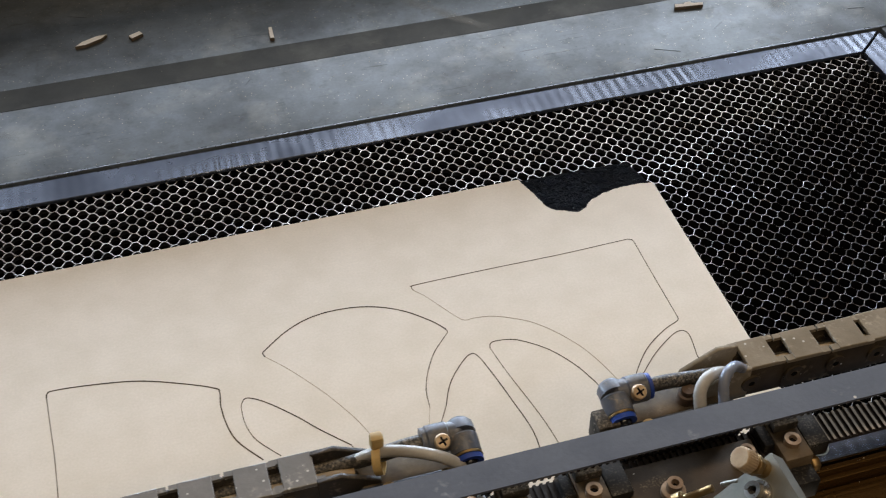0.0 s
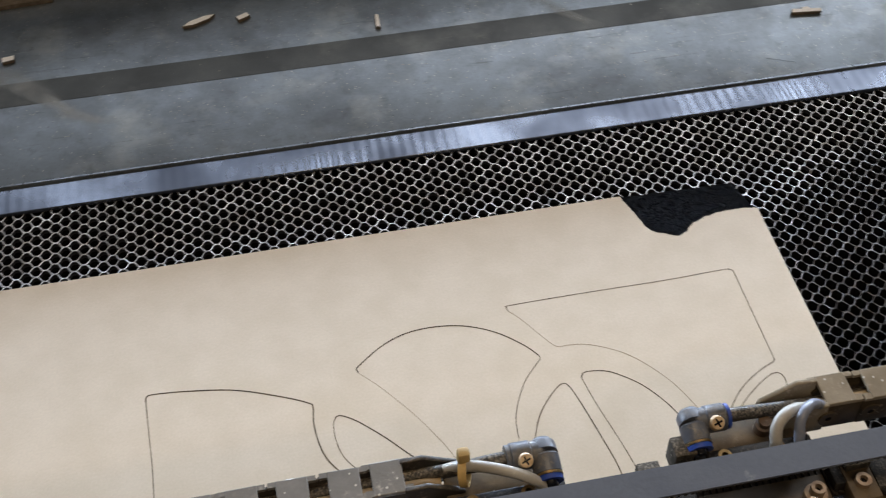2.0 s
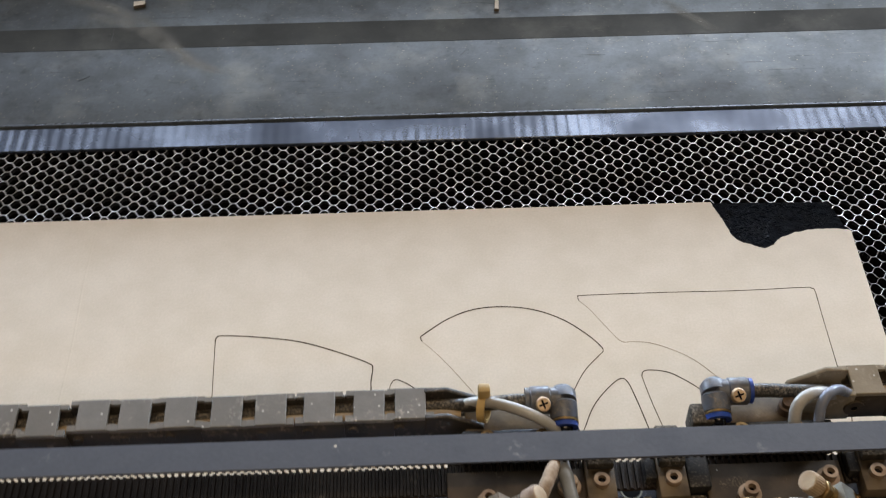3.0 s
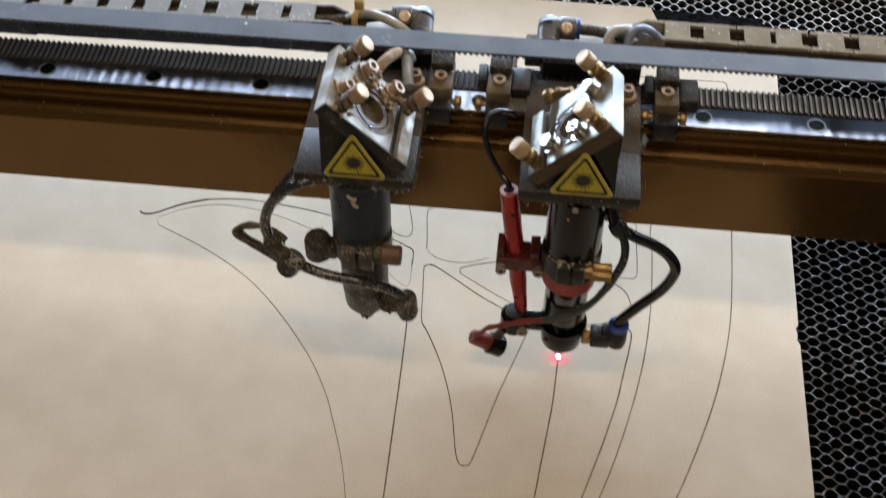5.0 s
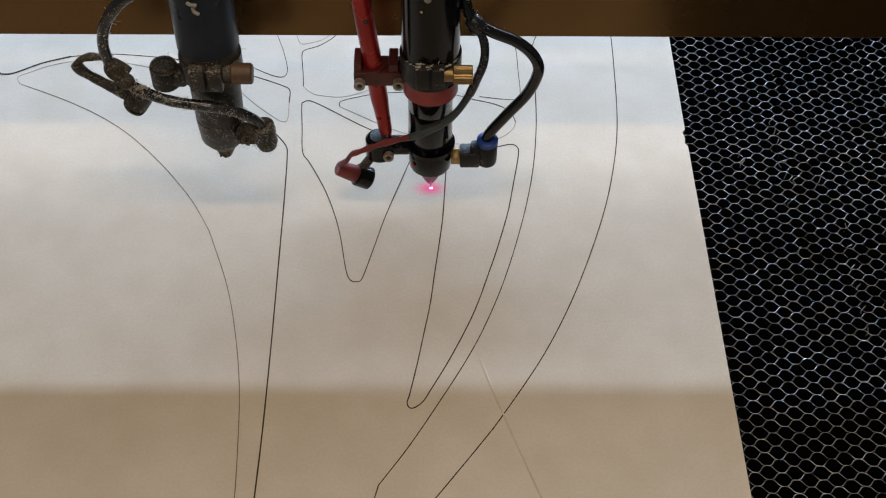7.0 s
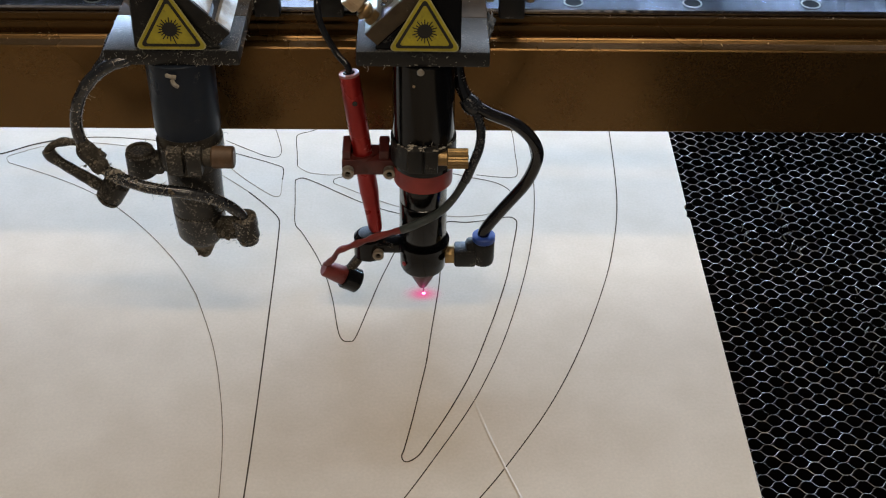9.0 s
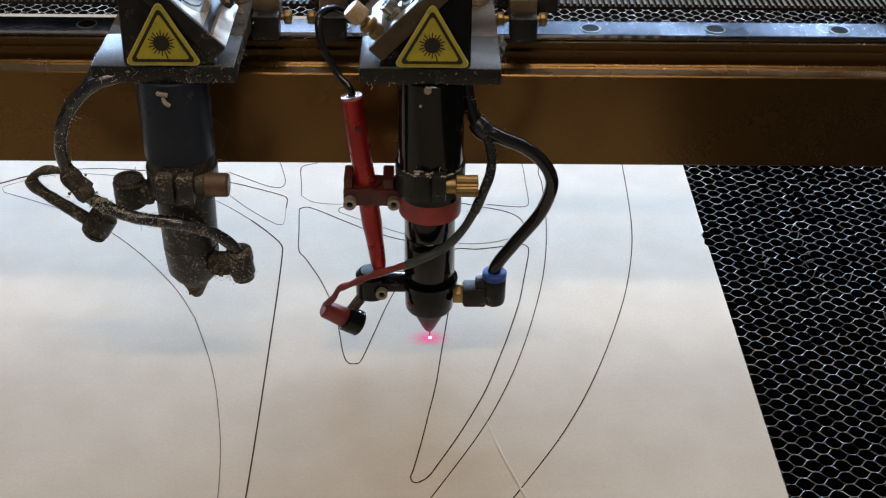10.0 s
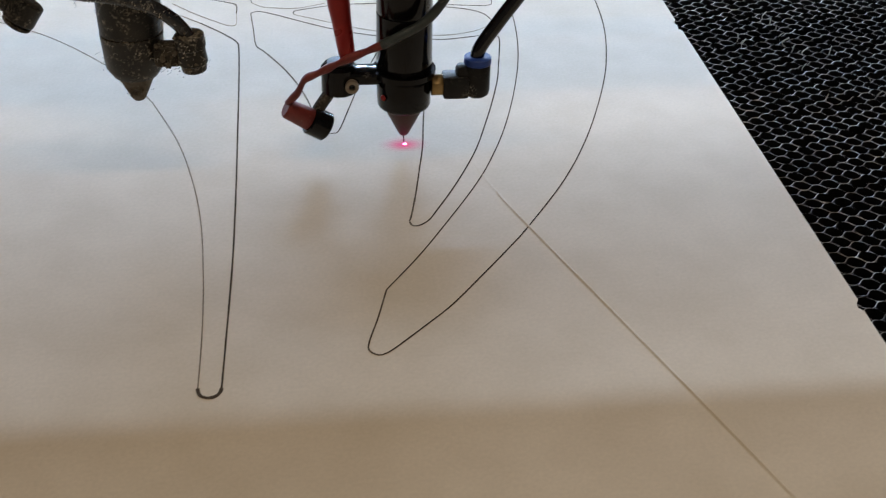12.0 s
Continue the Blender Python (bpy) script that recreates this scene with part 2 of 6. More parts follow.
BLUE_TUBE = material("pale_blue_tube", (0.26, 0.29, 0.35), (0.18, 0.20, 0.25), rough=0.3, scale=60, grain=800, bump=0.05, dust=(0.4, 0.36, 0.30), dust_amount=0.05)
WHITE_TUBE = material("milky_tube", (0.46, 0.445, 0.40), (0.34, 0.31, 0.26), rough=0.35, scale=60, grain=800, bump=0.05, dust=(0.3, 0.25, 0.18), dust_amount=0.05)
TIE = material("yellowed_cable_tie", (0.62, 0.42, 0.16), rough=0.5, scale=90, grain=800)
YELLOW = material("yellow_sticker", (0.56, 0.46, 0.022), (0.40, 0.35, 0.03), rough=0.45, scale=150, grain=900, bump=0.1, dust=(0.14, 0.125, 0.04), dust_amount=0.25)
SIGN_RIM = material("pale_worn_sign_rim", (0.60, 0.55, 0.26), (0.42, 0.38, 0.14), rough=0.6, scale=200, grain=900)
STICKER_BLACK = material("black_print", (0.012, 0.011, 0.008), rough=0.5, scale=90)
WOOD = material("offcut_wood", (0.16, 0.125, 0.09), (0.09, 0.07, 0.05), rough=0.7, scale=160, grain=900)
WOOD_FACE = material("pale_offcut_face", (0.86, 0.84, 0.79), (0.76, 0.73, 0.66), rough=0.6, scale=160, grain=900)
CABLE_TAN = material("tan_cable", (0.36, 0.25, 0.12), (0.22, 0.15, 0.075), rough=0.5, scale=90, grain=700, dust=TAN, dust_amount=0.1)
TAR = material("glossy_black_sheet", (0.0018, 0.0021, 0.0028), (0.003, 0.004, 0.006), rough=0.14, scale=160, grain=130, bump=1.0, bump_size=0.004, rough_var=0.03, spec=0.03)
GLASS = material("lens_glass", (0.62, 0.68, 0.68), (0.52, 0.58, 0.58), rough=0.05, metal=0.7, scale=30, grain=300, bump=0.0)
CAKE_PALE = material("tan_wood_dust", (0.40, 0.29, 0.19), (0.24, 0.16, 0.095), rough=0.95, scale=260, grain=1500, bump=0.5)
CAKE = material("caked_dust", (0.17, 0.140, 0.102), (0.085, 0.068, 0.048), rough=0.95, scale=300, grain=1500, bump=0.6)
FIBRE_DUST = material("lint", (0.44, 0.405, 0.345), (0.30, 0.26, 0.2), rough=0.9, scale=200)
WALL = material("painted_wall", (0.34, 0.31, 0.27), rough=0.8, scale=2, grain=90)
WALL_DIMMED = material("dimmed_wall", (0.17, 0.165, 0.145), rough=0.8, scale=2, grain=90)
CEILING = material("dark_ceiling", (0.12, 0.105, 0.09), rough=0.85, scale=2, grain=60)
CONCRETE = material("concrete_floor", (0.26, 0.25, 0.23), rough=0.8, scale=3, grain=90)
HOUSING = material("housing_steel", (0.10, 0.105, 0.11), rough=0.5, scale=8, grain=200)


def ribbed_steel(m, rib, depth):
    """Gives a steel cross ribs: the frame's milling marks, the rail's ribbed reflection."""
    nt = m.node_tree
    b = nt.nodes["Principled BSDF"]
    tc = nt.nodes.new("ShaderNodeTexCoord")
    w = nt.nodes.new("ShaderNodeTexWave")
    w.inputs["Scale"].default_value, w.inputs["Distortion"].default_value, w.inputs["Detail"].default_value = rib, 1.5, 2.0
    w.inputs["Detail Scale"].default_value = 0.4
    nt.links.new(tc.outputs["Object"], w.inputs["Vector"])
    bn = nt.nodes.new("ShaderNodeBump")
    bn.inputs["Strength"].default_value, bn.inputs["Distance"].default_value = 0.4, depth
    nt.links.new(w.outputs[1], bn.inputs["Height"])
    nt.links.new(bn.outputs[0], b.inputs["Normal"])
    return m


def worn(m, amount):
    """Cloudy oil stains and crossing scratches over a steel."""
    nt = m.node_tree
    b = nt.nodes["Principled BSDF"]
    tc = nt.nodes.new("ShaderNodeTexCoord")
    col = b.inputs["Base Color"].links[0].from_socket

    def layer(scale, detail, lo, hi, fac, stretch=None, turn=0.0):
        nonlocal col
        mp, n, r, mx = (nt.nodes.new(k) for k in ("ShaderNodeMapping", "ShaderNodeTexNoise", "ShaderNodeMapRange", "ShaderNodeMix"))
        mp.inputs["Rotation"].default_value = (0, 0, radians(turn))
        mp.inputs["Scale"].default_value = stretch or (1, 1, 1)
        n.inputs["Scale"].default_value, n.inputs["Detail"].default_value, n.inputs["Roughness"].default_value = scale, detail, 0.65
        r.inputs[1].default_value, r.inputs[2].default_value, r.inputs[4].default_value = lo, hi, abs(fac) * amount
        mx.data_type = "RGBA"
        mx.inputs[7].default_value = (0.045, 0.050, 0.052, 1) if fac < 0 else (0.40, 0.42, 0.40, 1)
        for a, c in ((tc.outputs["Object"], mp.inputs[0]), (mp.outputs[0], n.inputs["Vector"]), (n.outputs[0], r.inputs[0]), (r.outputs[0], mx.inputs[0]), (col, mx.inputs[6])):
            nt.links.new(a, c)
        col = mx.outputs[2]

    layer(11, 8, 0.44, 0.72, -0.70)
    layer(16, 8, 0.52, 0.75, 0.45)
    layer(70, 7, 0.56, 0.74, -0.45)
    layer(1.0, 4, 0.64, 0.70, -0.45, (14, 240, 1), 58)
    layer(1.0, 4, 0.66, 0.70, 0.2, (12, 300, 1), 22)
    layer(330, 2, 0.70, 0.76, -0.7)
    nt.links.new(col, b.inputs["Base Color"])
    return m


PLATE = worn(PLATE, 1.0)
PLATE_SHADOW_BAND = worn(PLATE_SHADOWED, 0.4)
FRAME = ribbed_steel(material("blued_frame_steel", (0.15, 0.18, 0.235), (0.085, 0.102, 0.14), rough=0.28, metal=0.85, scale=18, grain=700, bump=0.05), 38.0, 0.0004)
# These ribs stand in for the ribbed reflection on the rail.
RAIL = ribbed_steel(RAIL, 45.0, 0.0003)
SPOT = glow("laser_spot_glow", (1.0, 0.16, 0.42), 9.0)
SPARK = glow("spark_glow", (1.0, 0.80, 0.62), 14.0)


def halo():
    """Pink light thrown round the spot, painted as a glowing film fading outwards."""
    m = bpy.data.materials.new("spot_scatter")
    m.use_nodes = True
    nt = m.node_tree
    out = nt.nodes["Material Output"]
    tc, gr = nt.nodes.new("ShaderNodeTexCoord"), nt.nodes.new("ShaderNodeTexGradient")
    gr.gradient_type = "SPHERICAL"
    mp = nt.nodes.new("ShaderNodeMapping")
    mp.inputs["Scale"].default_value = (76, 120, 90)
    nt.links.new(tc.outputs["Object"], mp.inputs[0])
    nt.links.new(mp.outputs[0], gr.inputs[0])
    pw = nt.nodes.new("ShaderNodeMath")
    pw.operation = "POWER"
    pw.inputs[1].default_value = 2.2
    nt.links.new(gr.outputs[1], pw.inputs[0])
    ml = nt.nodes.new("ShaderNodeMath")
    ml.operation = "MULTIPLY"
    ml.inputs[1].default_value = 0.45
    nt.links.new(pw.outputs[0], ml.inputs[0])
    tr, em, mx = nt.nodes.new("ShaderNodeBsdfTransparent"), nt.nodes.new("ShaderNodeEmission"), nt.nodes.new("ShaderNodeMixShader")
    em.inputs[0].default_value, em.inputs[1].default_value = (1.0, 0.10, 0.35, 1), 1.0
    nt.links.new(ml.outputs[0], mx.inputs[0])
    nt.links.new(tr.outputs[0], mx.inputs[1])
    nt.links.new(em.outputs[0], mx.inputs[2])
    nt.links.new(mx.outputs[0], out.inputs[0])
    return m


HALO = halo()


# ---- mesh tools ----
def link_mesh(name, bm, mats, smooth=True, parent=None):
    me = bpy.data.meshes.new(name)
    bmesh.ops.recalc_face_normals(bm, faces=bm.faces)
    bm.to_mesh(me)
    bm.free()
    for mt in mats if isinstance(mats, (list, tuple)) else [mats]:
        me.materials.append(mt)
    if smooth:
        me.polygons.foreach_set("use_smooth", [True] * len(me.polygons))
        me.set_sharp_from_angle(angle=radians(38))
    ob = new(name, me)
    if parent is not None:
        ob.parent = parent
    return ob


def part(name, bm, mats, parent, label="", smooth=True):
    return tagged(link_mesh(name, bm, mats, smooth, parent), label)


def thing(name, label, category, group="", kind="", m=None):
    ob = new(name)
    ob.empty_display_size = 0.02
    if m is not None:
        ob.matrix_basis = m
    return tagged(ob, label, category, group, kind)


def box(x0, x1, y0, y1, z0, z1, bevel=0.0, bm=None, m=None):
    own = bmesh.new()
    bmesh.ops.create_cube(own, size=1.0)
    for v in own.verts:
        v.co = Vector(((x0 + x1) / 2 + v.co.x * (x1 - x0), (y0 + y1) / 2 + v.co.y * (y1 - y0), (z0 + z1) / 2 + v.co.z * (z1 - z0)))
    if bevel:
        bmesh.ops.bevel(own, geom=own.edges[:], offset=bevel, segments=2, profile=0.5, affect="EDGES")
    if m is not None:
        bmesh.ops.transform(own, matrix=m, verts=own.verts)
    return merge(bm, own)


def merge(bm, own):
    if bm is None:
        return own
    me = bpy.data.meshes.new("tmp")
    own.to_mesh(me)
    own.free()
    bm.from_mesh(me)
    bpy.data.meshes.remove(me)
    return bm


def lathe(profile, p0, p1, seg=28, bm=None, knurl=0.0):
    """Turns (along, radius) pairs round the axis p0 -> p1; along is measured in metres from p0."""
    own = bmesh.new()
    p0, p1 = Vector(p0), Vector(p1)
    q = (p1 - p0).to_track_quat("Z", "Y").to_matrix()
    rings = []
    for a, r in profile:
        ring = []
        for i in range(seg):
            t = 2 * math.pi * i / seg
            rr = r * (1 - (knurl if i % 2 else 0))
            ring.append(own.verts.new(p0 + q @ Vector((rr * math.cos(t), rr * math.sin(t), a))))
        rings.append(ring)
    for a, b in zip(rings, rings[1:]):
        for i in range(seg):
            own.faces.new((a[i], a[(i + 1) % seg], b[(i + 1) % seg], b[i]))
    own.faces.new(rings[0][::-1])
    own.faces.new(rings[-1])
    return merge(bm, own)


def rod(p0, p1, r, seg=20, bm=None, bevel=0.0003, r1=None, knurl=0.0):
    n = (Vector(p1) - Vector(p0)).length
    r1 = r if r1 is None else r1
    c = min(bevel, r * 0.3, r1 * 0.3, n * 0.3)
    return lathe([(0, r - c), (c, r), (n - c, r1), (n, r1 - c)], p0, p1, seg, bm, knurl)


def spline(points, step=6, closed=False):
    """Catmull-Rom through the points."""
    pts = [Vector(p) for p in points]
    n = len(pts)
    out = []
    for i in range(n if closed else n - 1):
        a, b, c, d = ((pts[(i + k) % n] for k in (-1, 0, 1, 2)) if closed else
                      (pts[max(i - 1, 0)], pts[i], pts[i + 1], pts[min(i + 2, n - 1)]))
        for k in range(step):
            t = k / step
            out.append(0.5 * (2 * b + (c - a) * t + (2 * a - 5 * b + 4 * c - d) * t * t + (3 * b - a - 3 * c + d) * t ** 3))
    if not closed:
        out.append(pts[-1])
    return out


def hose(points, r, seg=12, step=7, bm=None, lumps=0.0):
    own = bmesh.new()
    path = spline(points, step)
    rings = []
    ref = Vector((0.3, 0.9, 0.2))
    for i, p in enumerate(path):
        d = (path[min(i + 1, len(path) - 1)] - path[max(i - 1, 0)]).normalized()
        u = (ref - d * ref.dot(d)).normalized()
        ref = u
        v = d.cross(u)
        rr = r * (1 + lumps * noise.noise(p * 150))
        rings.append([own.verts.new(p + rr * (math.cos(t) * u + math.sin(t) * v)) for t in (2 * math.pi * k / seg for k in range(seg))])
    for a, b in zip(rings, rings[1:]):
        for i in range(seg):
            own.faces.new((a[i], a[(i + 1) % seg], b[(i + 1) % seg], b[i]))
    own.faces.new(rings[0][::-1])
    own.faces.new(rings[-1])
    return merge(bm, own)


def prism(outline, z0, z1, m=None, bevel=0.0, bm=None):
    """Extrudes a flat (x, y) outline from z0 to z1."""
    own = bmesh.new()
    low = [own.verts.new((x, y, z0)) for x, y in outline]
    top = [own.verts.new((x, y, z1)) for x, y in outline]
    own.faces.new(low[::-1])
    own.faces.new(top)
    n = len(outline)
    for i in range(n):
        own.faces.new((low[i], low[(i + 1) % n], top[(i + 1) % n], top[i]))
    if bevel:
        bmesh.ops.bevel(own, geom=own.edges[:], offset=bevel, segments=1, affect="EDGES")
    if m is not None:
        bmesh.ops.transform(own, matrix=m, verts=own.verts)
    return merge(bm, own)


def ribbon(points, width, z, height=0.0002, step=7, closed=False, bm=None):
    own = bmesh.new()
    path = spline([(x / 1000, y / 1000, 0) for x, y in points], step, closed)
    n = len(path)
    rows = []
    for i, p in enumerate(path):
        a, b = (path[i - 1], path[(i + 1) % n]) if closed else (path[max(i - 1, 0)], path[min(i + 1, n - 1)])
        d = (b - a).normalized()
        s = Vector((-d.y, d.x, 0)) * width * (0.5 + 0.12 * noise.noise(p * 300))
        rows.append([own.verts.new(p + s + Vector((0, 0, z))), own.verts.new(p - s + Vector((0, 0, z))),
                     own.verts.new(p - s + Vector((0, 0, z - height))), own.verts.new(p + s + Vector((0, 0, z - height)))])
    pairs = list(zip(rows, rows[1:])) + ([(rows[-1], rows[0])] if closed else [])
    for a, b in pairs:
        for k in (0, 1, 3):
            own.faces.new((a[k], a[(k + 1) % 4], b[(k + 1) % 4], b[k]))
    return merge(bm, own)


def ridge(points, width, height, step=9):
    """A low roof-shaped fold standing on the sheet."""
    bm = bmesh.new()
    rows = []
    path = spline([(x / 1000, y / 1000, 0) for x, y in points], step)
    for i, p in enumerate(path):
        d = (path[min(i + 1, len(path) - 1)] - path[max(i - 1, 0)]).normalized()
        side = Vector((-d.y, d.x, 0)) * width * 0.5
        k = min(1.0, i / 12) * (1 + 0.35 * noise.noise(p * 90))
        rows.append([bm.verts.new(p + side), bm.verts.new(p + Vector((0, 0, height * k)) + side * 0.25 * noise.noise(p * 130)), bm.verts.new(p - side)])
    for a, b in zip(rows, rows[1:]):
        for k in (0, 1):
            bm.faces.new((a[k], a[k + 1], b[k + 1], b[k]))
    return bm


def hexagon(r, turn=0.0):
    return [(r * math.cos(math.pi / 3 * k + turn), r * math.sin(math.pi / 3 * k + turn)) for k in range(6)]


def disc_ring(p0, p1, r_out, r_in, seg=32, bm=None):
    n = (Vector(p1) - Vector(p0)).length
    own = bmesh.new()
    q = (Vector(p1) - Vector(p0)).to_track_quat("Z", "Y").to_matrix()
    rings = [[own.verts.new(Vector(p0) + q @ Vector((r * math.cos(2 * math.pi * i / seg), r * math.sin(2 * math.pi * i / seg), a))) for i in range(seg)]
             for a, r in ((0, r_in), (0, r_out), (n, r_out), (n, r_in))]
    for k in range(4):
        a, b = rings[k], rings[(k + 1) % 4]
        for i in range(seg):
            own.faces.new((a[i], a[(i + 1) % seg], b[(i + 1) % seg], b[i]))
    return merge(bm, own)


def lint(parent, runs, seed, count, fibres, flake=0.00013):
    """Dust flakes and thin fibres that cling to tubes; runs are (from, to, radius)."""
    rng = random.Random(seed)
    verts, faces = [], []
    weights = [(Vector(q) - Vector(p)).length + r for p, q, r in runs]

    def cling():
        p, q, r = rng.choices(runs, weights)[0]
        p, q = Vector(p), Vector(q)
        d = (q - p).normalized()
        while True:
            n = Vector((rng.gauss(0, 1), rng.gauss(-0.5, 1), rng.gauss(0.3, 1)))
            n -= d * n.dot(d)
            if n.length > 0.2:
                break
        n.normalize()
        return p.lerp(q, rng.random()) + n * (r + 0.0001), n

    for _ in range(count):
        c, n = cling()
        u = n.orthogonal().normalized()
        w = n.cross(u)
        turn, size = rng.uniform(0, 6.28), flake * (1 + rng.expovariate(1.5))
        base = len(verts)
        for k in range(5):
            t = turn + k * 1.257
            rr = size * rng.uniform(0.5, 1.3)
            verts.append(c + (u * math.cos(t) + w * math.sin(t) * 0.7) * rr - n * 0.0002)
        verts.append(c + n * size * 0.8)
        faces.extend((base + k, base + (k + 1) % 5, base + 5) for k in range(5))
    me = bpy.data.meshes.new("flaky_dust")
    me.from_pydata([tuple(v) for v in verts], [], faces)
    me.materials.append(FIBRE_DUST)
    ob = new("flaky_dust", me)
    ob.parent = parent
    tagged(ob, "pale wood-dust flakes", kind="stuff")
    bm = bmesh.new()
    for _ in range(fibres):
        c, n = cling()
        d = (n * 0.5 + Vector([rng.gauss(0, 0.7) for _ in range(3)])).normalized() * rng.uniform(0.0008, 0.0030)
        k = Vector([rng.gauss(0, 0.0005) for _ in range(3)])
        hose([c, c + d * 0.5 + k, c + d], rng.uniform(0.00006, 0.00014), 4, 3, bm)
    tagged(part("lint", bm, FIBRE_DUST, parent, "pale wood-dust fibres"), kind="stuff")


# ---- unseen room, added round the machine ----
def room():
    tagged(link_mesh("floor", box(-3.5, 3.5, -3.2, 2.0, -1.0, -0.9), CONCRETE, False), "unseen grey concrete floor, added under the machine", "floor", kind="structure")
    tagged(link_mesh("ceiling", box(-3.5, 3.5, -3.2, 2.0, 2.2, 2.3), CEILING, False), "unseen dark ceiling, added over the machine", "ceiling", kind="structure")
    tagged(link_mesh("wall_south", box(-3.5, 3.5, -3.3, -3.2, -0.9, 2.2), WALL, False), "unseen pale wall, added round the machine", "wall", kind="structure")
    tagged(link_mesh("wall_west", box(-3.6, -3.5, -3.2, 2.0, -0.9, 2.2), WALL, False), "unseen pale wall, added round the machine", "wall", kind="structure")
    tagged(link_mesh("wall_east", box(3.5, 3.6, -3.2, 2.0, -0.9, 2.2), WALL, False), "unseen pale wall, added round the machine", "wall", kind="structure")
    bm = box(-3.5, 3.5, 1.9, 2.0, -0.9, 1.11)
    box(-3.5, 3.5, 1.9, 2.0, 2.09, 2.2, bm=bm)
    for x0, x1 in ((-3.5, -2.1), (-1.14, -1.02), (-0.06, 0.06), (1.02, 1.14), (2.1, 3.5)):
        box(x0, x1, 1.9, 2.0, 1.11, 2.09, bm=bm)
    # Unseen wall, coloured darker to dim what the plate reflects.
    tagged(link_mesh("wall_north", bm, WALL_DIMMED, False), "unseen wall with four windows, darkened to dim reflections", "wall", kind="structure")


def machine_body():
    body = thing("machine_body", "dark steel housing round the honeycomb cutting bed", "machine", kind="structure")
    part("side_panel", box(-0.83, -0.80, -0.46, 0.85, -0.9, 0.12, 0.004), HOUSING, body)
    part("side_panel", box(0.80, 0.83, -0.46, 0.85, -0.9, 0.12, 0.004), HOUSING, body)
    part("front_panel", box(-0.83, 0.83, -0.49, -0.46, -0.9, 0.02, 0.004), HOUSING, body)
    # Unseen panel; its height is set to limit light on the rear plate.
    part("rear_panel", box(-0.83, 0.83, 0.85, 0.88, -0.9, 0.245, 0.004), HOUSING, body)
    part("cross_bar", box(-0.80, 0.80, 0.575, 0.583, 0.217, 0.230, 0.002), HOUSING, body)
    part("tray", box(-0.80, 0.80, -0.46, 0.85, -0.08, -0.07), FLAT_BLACK, body, "black extraction tray")


room()
machine_body()


# ---- bed: frame, rear plate, honeycomb ----
def bed_frame():
    fr = thing("bed_frame", "blued steel frame with milling marks round the honeycomb", "frame", kind="structure")
    z0, z1 = -0.02, -0.0010
    part("rear_rail", prism([(-0.80, 0.4572), (0.3845, 0.4572), (0.4135, 0.4818), (-0.80, 0.4818)], z0, z1, bevel=0.0007), FRAME, fr)
    part("side_rail", prism([(0.385, 0.4562), (0.385, -0.45), (0.4125, -0.45), (0.4125, 0.4795)], z0, z1, bevel=0.0007), FRAME, fr)


def rear_plate():
    pl = thing("rear_plate", "scratched dusty dark grey steel plate behind the bed", "plate", kind="structure")
    part("sheet", box(-0.80, 0.80, 0.4826, 0.85, -0.012, 0.0005, 0.0006), PLATE, pl)
    # Band of shade across the plate, drawn as a thin darker strip.
    part("band", box(-0.80, 0.80, 0.5705, 0.598, 0.0005, 0.0008), PLATE_SHADOW_BAND, pl, "painted shadow band along the plate")
    # Highlight on the plate's front edge, added as a bright raised strip.
    part("lip", box(-0.80, 0.80, 0.4826, 0.4846, 0.0005, 0.0011, 0.00025), LIP, pl, "bright strip for the highlight on the plate's lip")
    part("side_sheet", box(0.4155, 0.80, -0.45, 0.4825, -0.012, 0.0005, 0.0016), PLATE, pl)
    rng = random.Random(5)
    bm = bmesh.new()
    for _ in range(12):
        x, y, a = rng.uniform(-0.4, 0.5), rng.uniform(0.49, 0.70), rng.gauss(0.5, 0.9)
        n, w = rng.uniform(0.005, 0.022), rng.uniform(0.00004, 0.00009)
        box(-n / 2, n / 2, -w, w, 0.0006, 0.00095, bm=bm, m=pose(x, y, 0, 0, 0, math.degrees(a)))
    part("scratches", bm, PLATE, pl, "fine bright scratches")
    bm = bmesh.new()
    for _ in range(700):
        x, y, r = rng.uniform(-0.45, 0.5), rng.uniform(0.483, 0.72), rng.uniform(0.00014, 0.00045)
        own = bmesh.new()
        bmesh.ops.create_icosphere(own, subdivisions=1, radius=r, matrix=pose(x, y, 0.0006))
        merge(bm, own)
    tagged(part("dust", bm, FIBRE_DUST, pl, "pale dust specks"), kind="stuff")


FOIL = [(0.207, 0.099 - 0.009 * k) for k in range(6)] + [(0.183, 0.071), (0.183, 0.063), (0.213, 0.050), (0.225, 0.050)] + [(0.2325 - 0.0009 * k, 0.013 - 0.0145 * k) for k in range(6)] + [(0.205, 0.032), (0.204, -0.004)]


